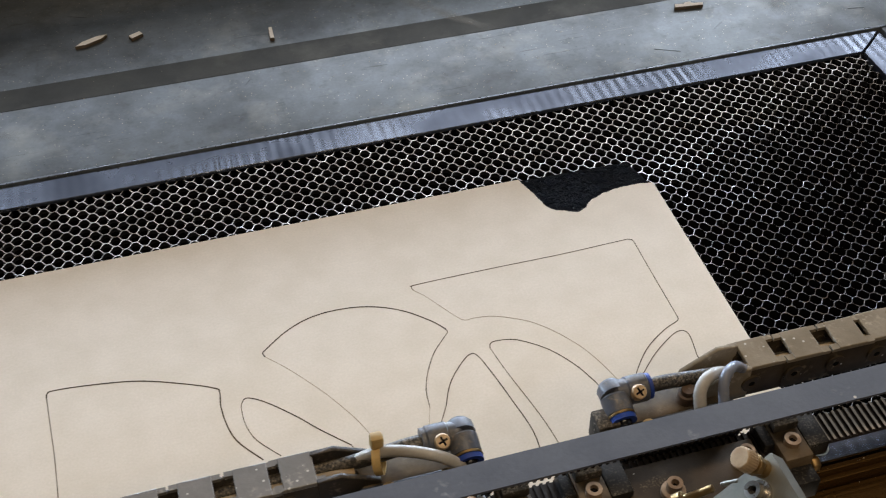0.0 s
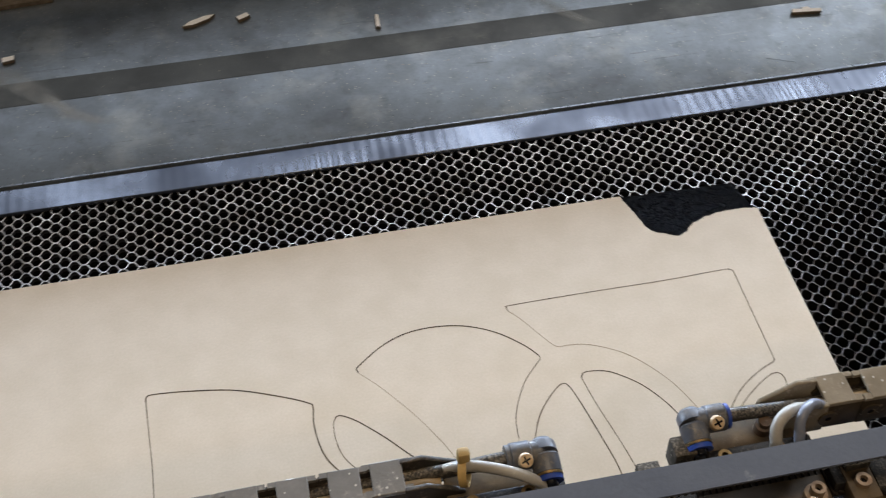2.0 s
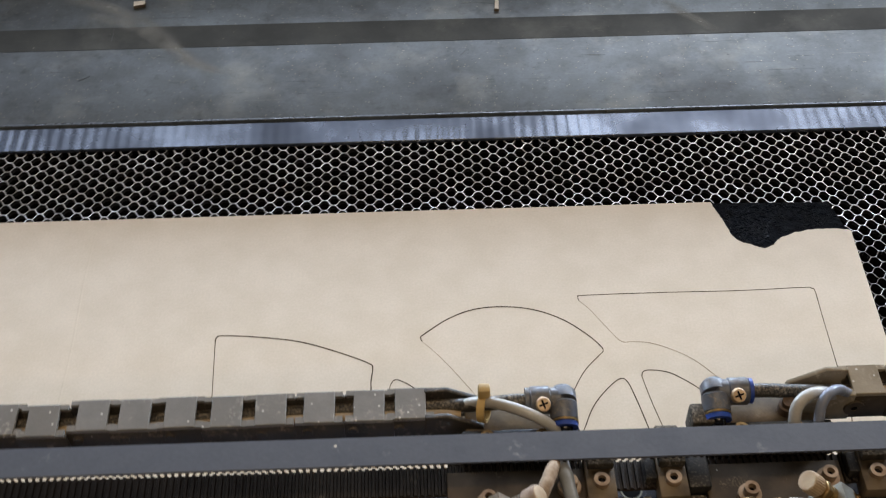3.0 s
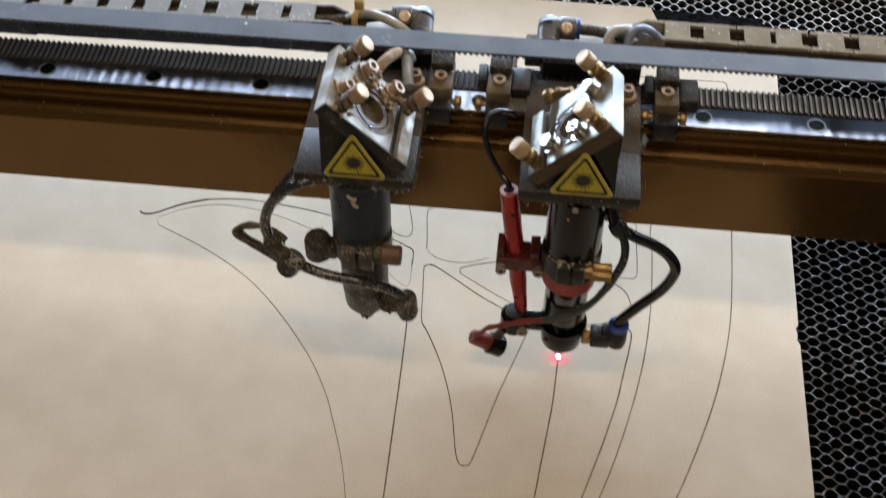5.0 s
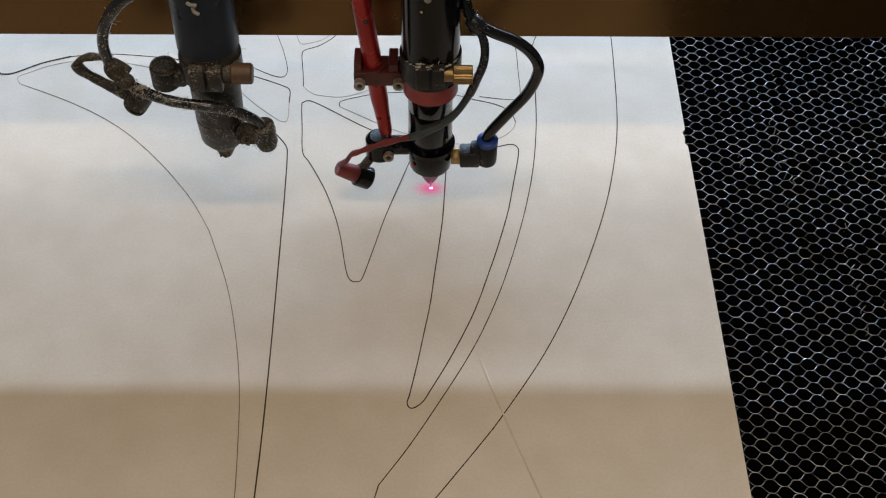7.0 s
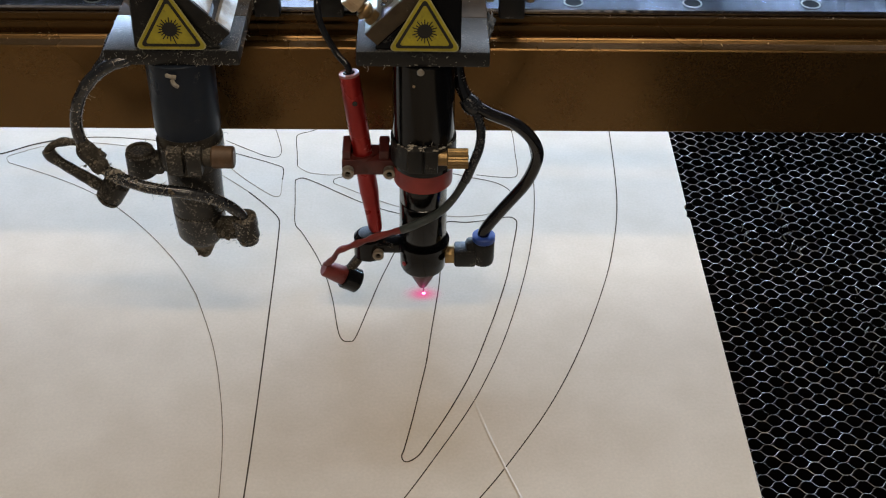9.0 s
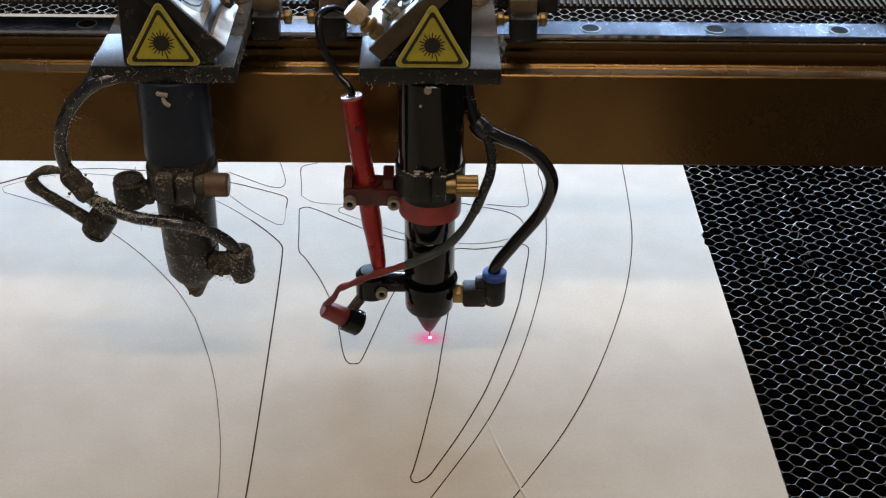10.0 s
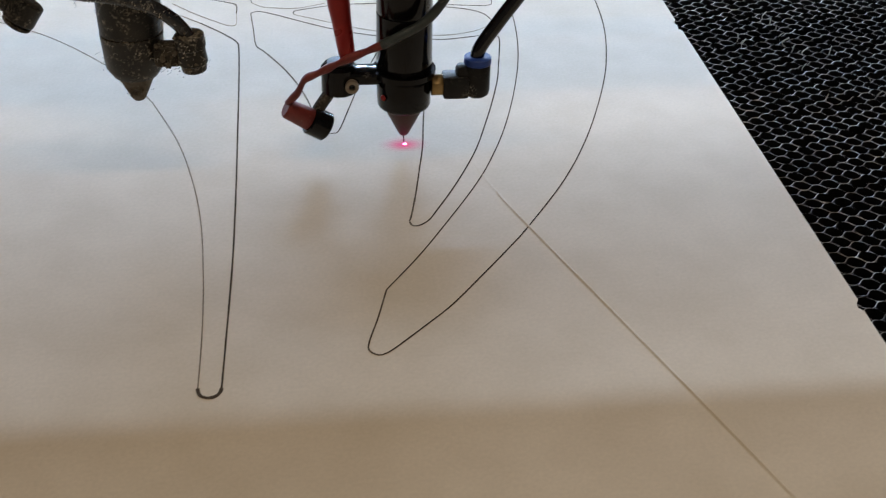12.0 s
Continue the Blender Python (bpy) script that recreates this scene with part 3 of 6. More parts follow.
def honeycomb():
    """Wavy ribbons that touch at their flats."""
    comb = thing("honeycomb_panel", "dark aluminium honeycomb panel under the board", "honeycomb", kind="structure")
    period, depth = 0.0127, 0.011
    verts, faces = [], []
    # the cells are pulled wider open towards the rear
    rows = [-0.0037 * k for k in range(108, 0, -1)] + [0.0]
    while rows[-1] < 0.462:
        k = min(1.0, max(0.0, (rows[-1] - 0.10) / 0.20))
        rows.append(rows[-1] + 0.0037 + 0.0011 * k * k * (3 - 2 * k))

    def strip(x0, x1, y0, y1):
        n = int((x1 - x0) / (period / 14))
        for k in range(1, len(rows) - 1):
            yk, half = rows[k], (rows[k + 1] - rows[k - 1]) / 4
            if not y0 - 0.004 < yk < y1 + 0.004:
                continue
            base = len(verts)
            for i in range(n + 1):
                x = x0 + (x1 - x0) * i / n
                t = 0.00013 + 0.00024 * min(1.0, max(0.0, (yk - 0.22) / 0.14 - max(0.0, x - 0.12) * 4.0))
                s = math.tanh(1.6 * math.sin(2 * math.pi * x / period)) / 0.9217 * (1 if k % 2 else -1)
                bend = abs(1.6 * math.cos(2 * math.pi * x / period) * (1 - (s * 0.9217) ** 2))
                t *= 0.72 + 0.62 * min(1.4, bend)
                wob = noise.noise(Vector((x * 38, yk * 38, 1.3))) * 0.0006 + noise.noise(Vector((x * 160, yk * 160, 4.1))) * 0.00025
                shift = noise.noise(Vector((x * 25, yk * 25, 9.0))) * 0.0009
                crush = max(0.0, 1 - math.hypot(x - 0.375, yk - 0.44) / 0.05)
                wob += crush * noise.noise(Vector((x * 90, yk * 90, 2.2))) * 0.0035
                y = yk + s * (half - 0.00005) + wob
                top = -0.0034 + 0.0004 * noise.noise(Vector((x * 200, yk * 200, 7)))
                tilt = noise.noise(Vector((x * 120, yk * 140, 5.5))) * 0.0009
                lean = 0.00014 * noise.noise(Vector((x * 260, yk * 330, 3.7)))
                for dy, z in ((t, top + lean), (-t, top - lean), (-t + tilt * 0.3, top - 0.0035), (-t + tilt, top - depth), (t + tilt, top - depth), (t + tilt * 0.3, top - 0.0035)):
                    verts.append((x + shift, min(y + dy, 0.4568), z))
            for i in range(n):
                a, b = base + 6 * i, base + 6 * i + 6
                for p, q in ((0, 1), (1, 2), (2, 3), (4, 5), (5, 0)):
                    faces.append((a + p, a + q, b + q, b + p))

    strip(0.125, 0.3848, -0.40, 0.457)
    strip(-0.62, 0.125, 0.36, 0.457)
    me = bpy.data.meshes.new("core")
    me.from_pydata(verts, [], faces)
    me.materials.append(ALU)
    me.materials.append(CELL_SHADE)
    me.materials.append(CELL_LIT)
    me.materials.append(ALU_DIM)

    # Rear cells take the lit tones, the rest the shaded ones.
    def dusky(f):
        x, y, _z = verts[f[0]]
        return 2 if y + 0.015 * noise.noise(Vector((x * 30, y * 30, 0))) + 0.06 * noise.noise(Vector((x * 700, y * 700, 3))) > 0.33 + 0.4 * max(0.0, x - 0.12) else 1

    me.polygons.foreach_set("material_index", [(0 if dusky(f) == 2 else 3) if i % 5 == 0 else 1 if i % 5 in (2, 3) else dusky(f) for i, f in enumerate(faces)])
    me.polygons.foreach_set("use_smooth", [True] * len(me.polygons))
    me.set_sharp_from_angle(angle=radians(50))
    ob = new("core", me)
    ob.parent = comb
    # torn bright cell edges standing up
    rng = random.Random(17)
    for x, y in FOIL:
        bm = hose([(x, y, -0.0060), (x + rng.gauss(0, 0.0006), y + rng.gauss(0, 0.0006), -0.0035), (x + rng.gauss(0.0008, 0.0006), y + rng.gauss(0.0006, 0.0006), -0.0010)], 0.0003, 5, 4, lumps=0.5)
        part("foil_curl", bm, STEEL, comb, "torn bright foil edge")
    tagged(ob, "thin wavy aluminium cell walls", kind="stuff")


bed_frame()
rear_plate()
honeycomb()


# ---- the board and its cut lines ----
def board():
    bd = thing("board", "cream paper-faced fibreboard sheet lying on the honeycomb", "board")
    rng = random.Random(3)
    tear = spline([(67.7, 384.6, 0), (69.5, 378, 0), (73.1, 367.2, 0), (77.5, 351, 0), (86, 344.9, 0), (95, 340.9, 0), (102.1, 343, 0), (106.2, 348, 0),
                   (114, 351.6, 0), (126.5, 355.8, 0), (144.2, 356.7, 0), (157.6, 354.5, 0)], 7)
    line = [(-700, -440), (148.2, -440), (150.2, -178), (148.8, -176), (149.2, -173), (150.6, -171), (153.2, 74), (151.6, 77), (152.4, 81), (151.4, 86), (153.3, 89), (157.8, 354)]
    line += [(v.x + rng.gauss(0, 0.25), v.y + rng.gauss(0, 0.3)) for v in tear[-2:0:-1]]
    line += [(67.5, 384.8), (-700, 384.8)]
    ol = [(x / 1000, y / 1000) for x, y in line]
    part("sheet", prism(ol, -0.0029, -0.0003), FIBRE, bd, "brown fibreboard core", False)
    part("face_paper", prism(ol, -0.0003, 0.0), PAPER, bd, "cream masking paper with a soft sheen", False)
    part("crease", ridge([(22, -56), (29, -84), (38, -112), (71, -207), (91, -266), (118, -345)], 0.0016, 0.00045), PAPER, bd, "raised crease in the paper")
    part("crease", ridge([(-354, 384), (-355.5, 330), (-354.5, 270), (-356, 190), (-355, 60)], 0.0016, 0.0002), PAPER, bd, "raised crease in the paper")

    MEDIUM = 2

    def cut(points, width=0.55, faint=False, closed=False, step=7):
        part("cut_line", ribbon(points, width / 1000, 0.00016, 0.00014, step, closed), (CUT, CUT_FAINT, CUT_MEDIUM)[int(faint)], bd)

    # leaf with the long stem
    cut([(-118.3, 7.0), (-107.0, -23.6), (-100.9, -44.4), (-96.6, -64.0), (-93.2, -82.7), (-90.9, -100.4), (-89.4, -118.4), (-87.7, -148.4), (-87, -175.3), (-87, -202)], 0.42, MEDIUM)
    cut([(-87, -202), (-86.6, -204.4), (-85.4, -206.2), (-83.2, -207), (-81, -206.2), (-79.7, -204.4), (-79.3, -202.5)], 1.25)
    cut([(-79.3, -202.5), (-78.7, -176), (-77.8, -127.1), (-77.9, -72.5), (-78.6, -10), (-79, 23.4), (-79.6, 52), (-80.1, 66), (-80.7, 71.2), (-82.6, 75.6), (-86, 80.6), (-92, 88.2), (-100.8, 98.3)], 0.7)
    cut([(-100.8, 98.3), (-123, 118.4), (-152.3, 134.7), (-181.5, 145.2), (-209.9, 148.6), (-230, 144.4), (-242.5, 137.7), (-249.4, 132.6), (-247.1, 126.6)], 0.4, True)
    cut([(-247.1, 126.6), (-228.2, 117.8), (-213.2, 110.1), (-194.4, 98.7), (-175.4, 83.8), (-156, 63.5), (-140.5, 44), (-129, 27.1), (-118.3, 7.0)], 0.36, MEDIUM)
    cut([(-262.2, 137.6), (-260, 135.6), (-252.6, 136.6), (-237.3, 145.9), (-221.1, 152.2)], 1.2)
    cut([(-221.1, 152.2), (-203.9, 154.4), (-184.6, 154), (-150, 149), (-118.8, 139.7), (-103.1, 133.4), (-87.5, 125.9), (-82.8, 121.6), (-82.4, 110.5)], 0.55)
    cut([(-82.4, 110.5), (-82.1, 96.7), (-84.3, 93.8), (-89.3, 96.7), (-103.7, 110.3), (-117, 125.6)], 0.4, True)
    cut([(-120.4, 151.5), (-107.6, 143.1), (-95, 135.4), (-87.6, 134.2), (-85.6, 140.7), (-88.7, 155.3), (-91.7, 165.5), (-100, 190)], 0.4)
    cut([(-88.6, 196.3), (-82.4, 174.3), (-79.4, 166.3), (-74.7, 165.8), (-64.4, 170.7), (-56, 182.7), (-52.8, 193.8), (-49.6, 203.5)], 0.35, True)
    cut([(-39.8, 202.8), (-43.8, 195.5), (-50.6, 184.3), (-59.1, 171.8), (-67.5, 163.7), (-76.1, 159.4), (-77.6, 154.1), (-75.8, 137.7), (-74.7, 125.1)], 0.5)
    cut([(-74.7, 125.1), (-70.3, 120.2), (-65, 117.3), (-50, 116), (-35, 122)], 0.3, True)
    # wedge
    cut([(-74.6, 108), (-73.8, 110.9), (-69.8, 112.3), (-61.1, 107.1), (-47.2, 97.1), (-33.5, 87.8), (-20.1, 80.9), (-8.6, 76.4), (-5.9, 73.7), (-11.7, 53.2), (-21.7, 20.1),
         (-27.9, -4.7), (-33.3, -25.8), (-36.2, -28.8), (-39.8, -27.7), (-42.5, -20.2), (-46.5, 3.1), (-51, 21.2), (-57.6, 40), (-66.7, 59.5), (-71.4, 68.4), (-73.1, 89)], 0.5, closed=True)
    cut([(-51.6, 107.1), (-52.1, 110), (-49.5, 112.9), (-34.4, 117.9), (-20.7, 120), (-0.2, 120.1), (16.8, 118.2), (27.6, 114.4), (42.1, 109.6), (50.3, 102.9), (53.2, 94.3)], 0.45)
    cut([(53.2, 94.3), (51.2, 88.2), (44.3, 81.3), (32.6, 76.6), (17.7, 75.6), (3, 79.2), (-13.6, 84.7), (-30.4, 93.9), (-44, 102.4), (-51.6, 107.1)], 0.35, True)
    # finger
    cut([(13.4, 69.7), (25.8, 70.2), (42.3, 73.5), (49, 75.3), (52.8, 73.5), (53.6, 67), (49.2, 41), (45.5, 21), (38.8, -5), (33.8, -22), (27, -44), (20.8, -60), (11.8, -80), (2.6, -98),
         (-1, -104.5), (-4.9, -108), (-7.6, -108.2), (-8.8, -105.1), (-7.6, -100.3), (-4.1, -82.5), (-0.9, -63.8), (2.4, -44.1), (4.8, -23.2), (7.4, -1.2), (9.5, 18.9), (11.5, 53.3)], 0.6, closed=True)
    # hook
    cut([(117.9, 196.6), (116.8, 149.1), (113.2, 90), (105.1, 44.6), (94.2, 6.4), (77.6, -38.5), (59.8, -76.1), (38.2, -111.7), (27.5, -127.3), (13.9, -145.8), (1.3, -162.4), (-10.2, -174.7),
         (-20.6, -185.3), (-24.6, -188.6), (-27.4, -189), (-30, -186.3), (-29.7, -181.6), (-25.5, -167.1), (-21.5, -151.1)], 0.55)
    cut([(-21.5, -151.1), (-7.9, -130.5), (5.6, -107.2), (20.7, -79.5), (31.3, -56.1), (42.4, -25.2), (53.4, 15.1), (61.2, 54), (65.5, 95), (66.5, 138.5), (65.4, 154),
         (68.4, 169.9), (75.9, 186.3), (87.7, 199.1), (95.8, 206.3), (107, 214.2), (114.5, 217.9), (119.2, 217), (120.4, 211.2), (117.9, 196.6)], 0.5)
    cut([(50.9, 193.7), (56, 164), (56.8, 140.5), (57.1, 119.5), (54.4, 114.5), (46.9, 114.4), (32.4, 116.7)], 0.4)
    # rear row of pieces
    cut([(-263, 180), (-263, 225.3), (-263.9, 250.5), (-264.9, 275.4)], 0.45)
    cut([(-264.9, 275.4), (-264.3, 278.5), (-260.4, 280), (-238.2, 278), (-211, 273), (-184.5, 262.7), (-168.4, 254.5), (-165.9, 250.6), (-167, 239),
         (-165.5, 223), (-161.2, 209.9), (-150, 194)], 0.75)
    cut([(-100, 190), (-114.2, 205.3), (-126.4, 220), (-140.7, 234.7), (-149.9, 241.1), (-153.4, 240.8)], 0.7)
    cut([(-153.4, 240.8), (-155.5, 235.5), (-155.4, 222.1), (-151.2, 209), (-140, 194)], 0.45)
    cut([(-88.6, 196.3), (-93, 207.7), (-103.5, 227.5), (-113.9, 243.6), (-124.9, 258.8), (-135, 270.5)], 0.3, True)
    cut([(-135, 270.5), (-135.8, 273.6), (-133.8, 276), (-118.5, 287.7), (-102, 294.9), (-82.8, 296.7), (-62.8, 293.3), (-44.4, 284), (-29.4, 270.2), (-22.8, 261.1)], 0.75)
    cut([(-22.8, 261.1), (-22.6, 258.1), (-25.9, 254.6), (-35.6, 243.7), (-43.6, 229.4), (-48.1, 216.7), (-49.6, 203.5)], 0.5)
    cut([(-39.8, 202.8), (-34.5, 214.9), (-27.9, 224.6), (-19, 233.9), (-14.3, 236.8), (-11.1, 235.3), (-7.9, 225.7), (-1.7, 195.8), (2.7, 167.8), (0, 140)], 0.6)
    cut([(50.9, 193.7), (44.2, 209.9), (33.4, 226.2), (20.5, 237.5), (12.4, 241.5), (3.4, 242.7), (-0.1, 241.3), (-1.2, 238.2)], 0.6)
    cut([(-1.2, 238.2), (2.3, 217.8), (11.2, 176.2), (14, 150), (12, 135)], 0.4)
    cut([(66, 185), (60.6, 204), (53, 222.7), (40.8, 240.8), (28, 253.3), (10.2, 262.8), (-2.5, 265.1), (-9, 265.1), (-14.1, 270.7), (-26.8, 291.8), (-33, 299.5)], 0.35, True)
    cut([(-33, 299.5), (-33.3, 302.8), (-29, 304.1), (16.4, 304.5), (72.5, 304.1), (114, 305.1), (118.7, 304.2), (120.7, 301.3), (120.4, 281.1), (119.9, 229)], 0.45, step=10)
    cut([(119.9, 229), (118.3, 226.4), (108.6, 222.2), (95.3, 213.8), (85.5, 204.6), (74, 190)], 0.55)
    return bd


board()


def black_sheet():
    """The dark glossy scrap in the torn corner."""
    ob = link_mesh("black_scrap", prism([(0.0615, 0.387), (0.1492, 0.3845), (0.1525, 0.377), (0.157, 0.356), (0.1575, 0.335), (0.07, 0.332)], -0.0034, -0.0030, bevel=0.0002), TAR, False)
    tagged(ob, "glossy black wrinkled plastic scrap under the torn board corner", "scrap")


def smear_material():
    """Thin greasy film that lets most of the plate show."""
    m = bpy.data.materials.new("greasy_film")
    m.use_nodes = True
    nt = m.node_tree
    out, b = nt.nodes["Material Output"], nt.nodes["Principled BSDF"]
    b.inputs["Base Color"].default_value, b.inputs["Roughness"].default_value = (0.44, 0.48, 0.49, 1), 0.5
    tc, n, r = nt.nodes.new("ShaderNodeTexCoord"), nt.nodes.new("ShaderNodeTexNoise"), nt.nodes.new("ShaderNodeMapRange")
    n.inputs["Scale"].default_value, n.inputs["Detail"].default_value = 55, 6
    r.inputs[1].default_value, r.inputs[2].default_value, r.inputs[4].default_value = 0.28, 0.66, 0.50
    tr, mx = nt.nodes.new("ShaderNodeBsdfTransparent"), nt.nodes.new("ShaderNodeMixShader")
    nt.links.new(tc.outputs["Object"], n.inputs["Vector"])
    nt.links.new(n.outputs[0], r.inputs[0])
    at, mu = nt.nodes.new("ShaderNodeAttribute"), nt.nodes.new("ShaderNodeMath")
    at.attribute_name, mu.operation = "cover", "MULTIPLY"
    nt.links.new(r.outputs[0], mu.inputs[0])
    nt.links.new(at.outputs["Fac"], mu.inputs[1])
    nt.links.new(mu.outputs[0], mx.inputs[0])
    nt.links.new(tr.outputs[0], mx.inputs[1])
    nt.links.new(b.outputs[0], mx.inputs[2])
    nt.links.new(mx.outputs[0], out.inputs[0])
    return m


def soft_ribbon(name, points, width, z, mat):
    """A thin film along a line, thinning out to its edges and ends."""
    path = spline([(x / 1000, y / 1000, z) for x, y in points], 10)
    verts, faces, cover = [], [], []
    n = len(path)
    for i, p in enumerate(path):
        d = (path[min(i + 1, n - 1)] - path[max(i - 1, 0)]).normalized()
        side = Vector((-d.y, d.x, 0)) * width * (1 + 0.3 * noise.noise(p * 40))
        for k in range(9):
            a = k / 4 - 1
            verts.append(p + side * a)
            cover.append((1 - a * a) ** 2 * min(1.0, i / 8, (n - 1 - i) / 8))
    for i in range(n - 1):
        for k in range(8):
            a = i * 9 + k
            faces.append((a, a + 1, a + 10, a + 9))
    me = bpy.data.meshes.new(name)
    me.from_pydata([tuple(v) for v in verts], [], faces)
    me.attributes.new("cover", "FLOAT", "POINT").data.foreach_set("value", cover)
    me.materials.append(mat)
    return new(name, me)


def smears():
    film = smear_material()
    for k, (pts, w) in enumerate((([(-425, 640), (-388, 628), (-346, 597), (-318, 563), (-287, 532)], 0.010), ([(-400, 618), (-363, 600), (-337, 581), (-299, 547), (-270, 537)], 0.007),
                                  ([(40, 650), (66, 618), (92, 590), (110, 570)], 0.008),
                                  ([(300, 640), (322, 600), (345, 560), (352, 520)], 0.016))):
        tagged(soft_ribbon("smear", pts, w, 0.00104 + 0.00003 * k, film), "pale greasy wipe smear on the steel plate", "smear", "smears on the plate")


def offcuts():
    def scrap(name, outline, h, x, y, turn, label, face=WOOD_FACE):
        ob = link_mesh(name, prism(outline, 0, h, bevel=0.0002), [WOOD, face], False)
        for p in ob.data.polygons:
            p.material_index = 1 if p.normal.z > 0.9 else 0
        ob.matrix_basis = pose(x, y, 0.0009, 0, 0, turn)
        tagged(ob, label, "offcut", "offcuts on the plate")

    scrap("offcut", [(-0.0145, -0.001), (-0.006, -0.0035), (0.008, -0.0026), (0.0145, 0.0005), (0.006, 0.003), (-0.007, 0.0024)], 0.003, -0.2075, 0.6445, 20,
          "small pale leaf-shaped wood offcut on the steel plate")
    scrap("offcut", [(-0.0055, -0.0025), (0.005, -0.003), (0.0055, 0.0022), (-0.005, 0.003)], 0.003, -0.172, 0.6425, 30, "small pale square wood offcut on the steel plate")
    scrap("offcut", [(-0.0085, -0.0017), (0.008, -0.0016), (0.0085, 0.0015), (-0.008, 0.0019)], 0.003, -0.066, 0.6140, 86, "short pale wood sliver on the steel plate")
    scrap("offcut", [(-0.0125, -0.002), (0.012, -0.0035), (0.013, 0.0005), (0.004, 0.001), (0.003, 0.004), (-0.002, 0.004), (-0.003, 0.0015), (-0.011, 0.003)], 0.003, 0.2765, 0.5550, -3,
          "pale notched wood offcut on the steel plate")
    scrap("offcut", [(-0.005, -0.003), (0.0045, -0.0035), (0.0055, 0.002), (-0.004, 0.0032)], 0.003, -0.3575, 0.6262, 15, "small pale wood offcut on the steel plate")
    scrap("offcut", [(-0.03, -0.006), (0.028, -0.005), (0.03, 0.005), (-0.03, 0.006)], 0.004, -0.352, 0.7015, 2, "long brown wood strip on the steel plate", WOOD)


black_sheet()
offcuts()
smears()


# ---- gantry ----
def gantry():
    g = thing("gantry", "brown anodised gantry beam with a steel guide rail", "gantry")
    outline = [(0.0425, 0.0745), (0.088, 0.0745), (0.088, 0.120), (0.0540, 0.120), (0.0540, 0.1238), (0.0512, 0.1238), (0.0512, 0.1250), (0.0492, 0.1250), (0.0486, 0.1236), (0.0425, 0.1226)]
    m = Matrix(((0, 0, 1, 0), (1, 0, 0, 0), (0, 1, 0, 0), (0, 0, 0, 1)))
    part("beam", prism(outline, -0.78, 0.78, m, bevel=0.0006), BEAM, g, "", False)
    part("cover_strip", box(-0.78, 0.78, 0.0543, 0.0570, 0.1202, 0.1292, 0.0007), BEAM, g)
    part("cover_strip", box(-0.78, 0.78, 0.0572, 0.0600, 0.1202, 0.1325, 0.0007), BEAM, g)
    x = -0.7644
    rail = prism([(0.0605, 0.1202), (0.0765, 0.1202), (0.0765, 0.127), (0.0750, 0.129), (0.0765, 0.131), (0.0765, 0.1352), (0.0605, 0.1352), (0.0605, 0.131), (0.062, 0.129), (0.0605, 0.127)], -0.775, 0.775, m, bevel=0.0003)
    r = part("rail", rail, RAIL, g, "bright ground steel rail", False)
    for k in range(25):
        part("rail_hole", disc_ring((x + 0.06 * k, 0.0682, 0.1346), (x + 0.06 * k, 0.0682, 0.13545), 0.0050, 0.0042, 24), STEEL, r)
        # A black disc stands in for the shade inside each bolt hole.
        part("rail_bolt", rod((x + 0.06 * k, 0.0682, 0.1340), (x + 0.06 * k, 0.0682, 0.13540), 0.0043, 20), FLAT_BLACK, r)
    lint(g, [((-0.45, 0.0530, 0.1240), (0.60, 0.0530, 0.1240), 0.0003), ((-0.45, 0.0480, 0.1236), (0.60, 0.0480, 0.1236), 0.0003), ((-0.45, 0.0585, 0.1328), (0.60, 0.0585, 0.1328), 0.0003)], 44, 420, 24)
    return g


def drive_belt():
    b = thing("drive_belt", "dark toothed drive belt running in two strands over the rail", "belt")
    pitch = 0.003

    def run(name, y0, y1, z, smooth_up, mat_back, mat_teeth, label):
        bm = box(-0.77, 0.77, y0, y1, z, z + 0.0012)
        n = int(1.5 / pitch)
        for k in range(n):
            x = -0.75 + k * pitch
            root, crest = (z, z - 0.0012) if smooth_up else (z + 0.0012, z + 0.0025)
            prism([(x, root), (x + pitch * 0.62, root), (x + pitch * 0.50, crest), (x + pitch * 0.12, crest)], -y1, -y0, Matrix(((1, 0, 0, 0), (0, 0, -1, 0), (0, 1, 0, 0), (0, 0, 0, 1))), bm=bm)
        ob = part(name, bm, [mat_back, mat_teeth], b, label, False)
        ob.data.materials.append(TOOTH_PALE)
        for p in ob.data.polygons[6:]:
            # Up-facing tooth crests right of x = 0.052 are paler.
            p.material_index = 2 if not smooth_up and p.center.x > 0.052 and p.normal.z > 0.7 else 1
        return ob

    up = run("upper_strand", 0.0594, 0.0732, 0.1750, True, BELT, RUBBER, "smooth grey belt back")
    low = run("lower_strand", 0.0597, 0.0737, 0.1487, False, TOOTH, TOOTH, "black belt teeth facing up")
    return b, up, low


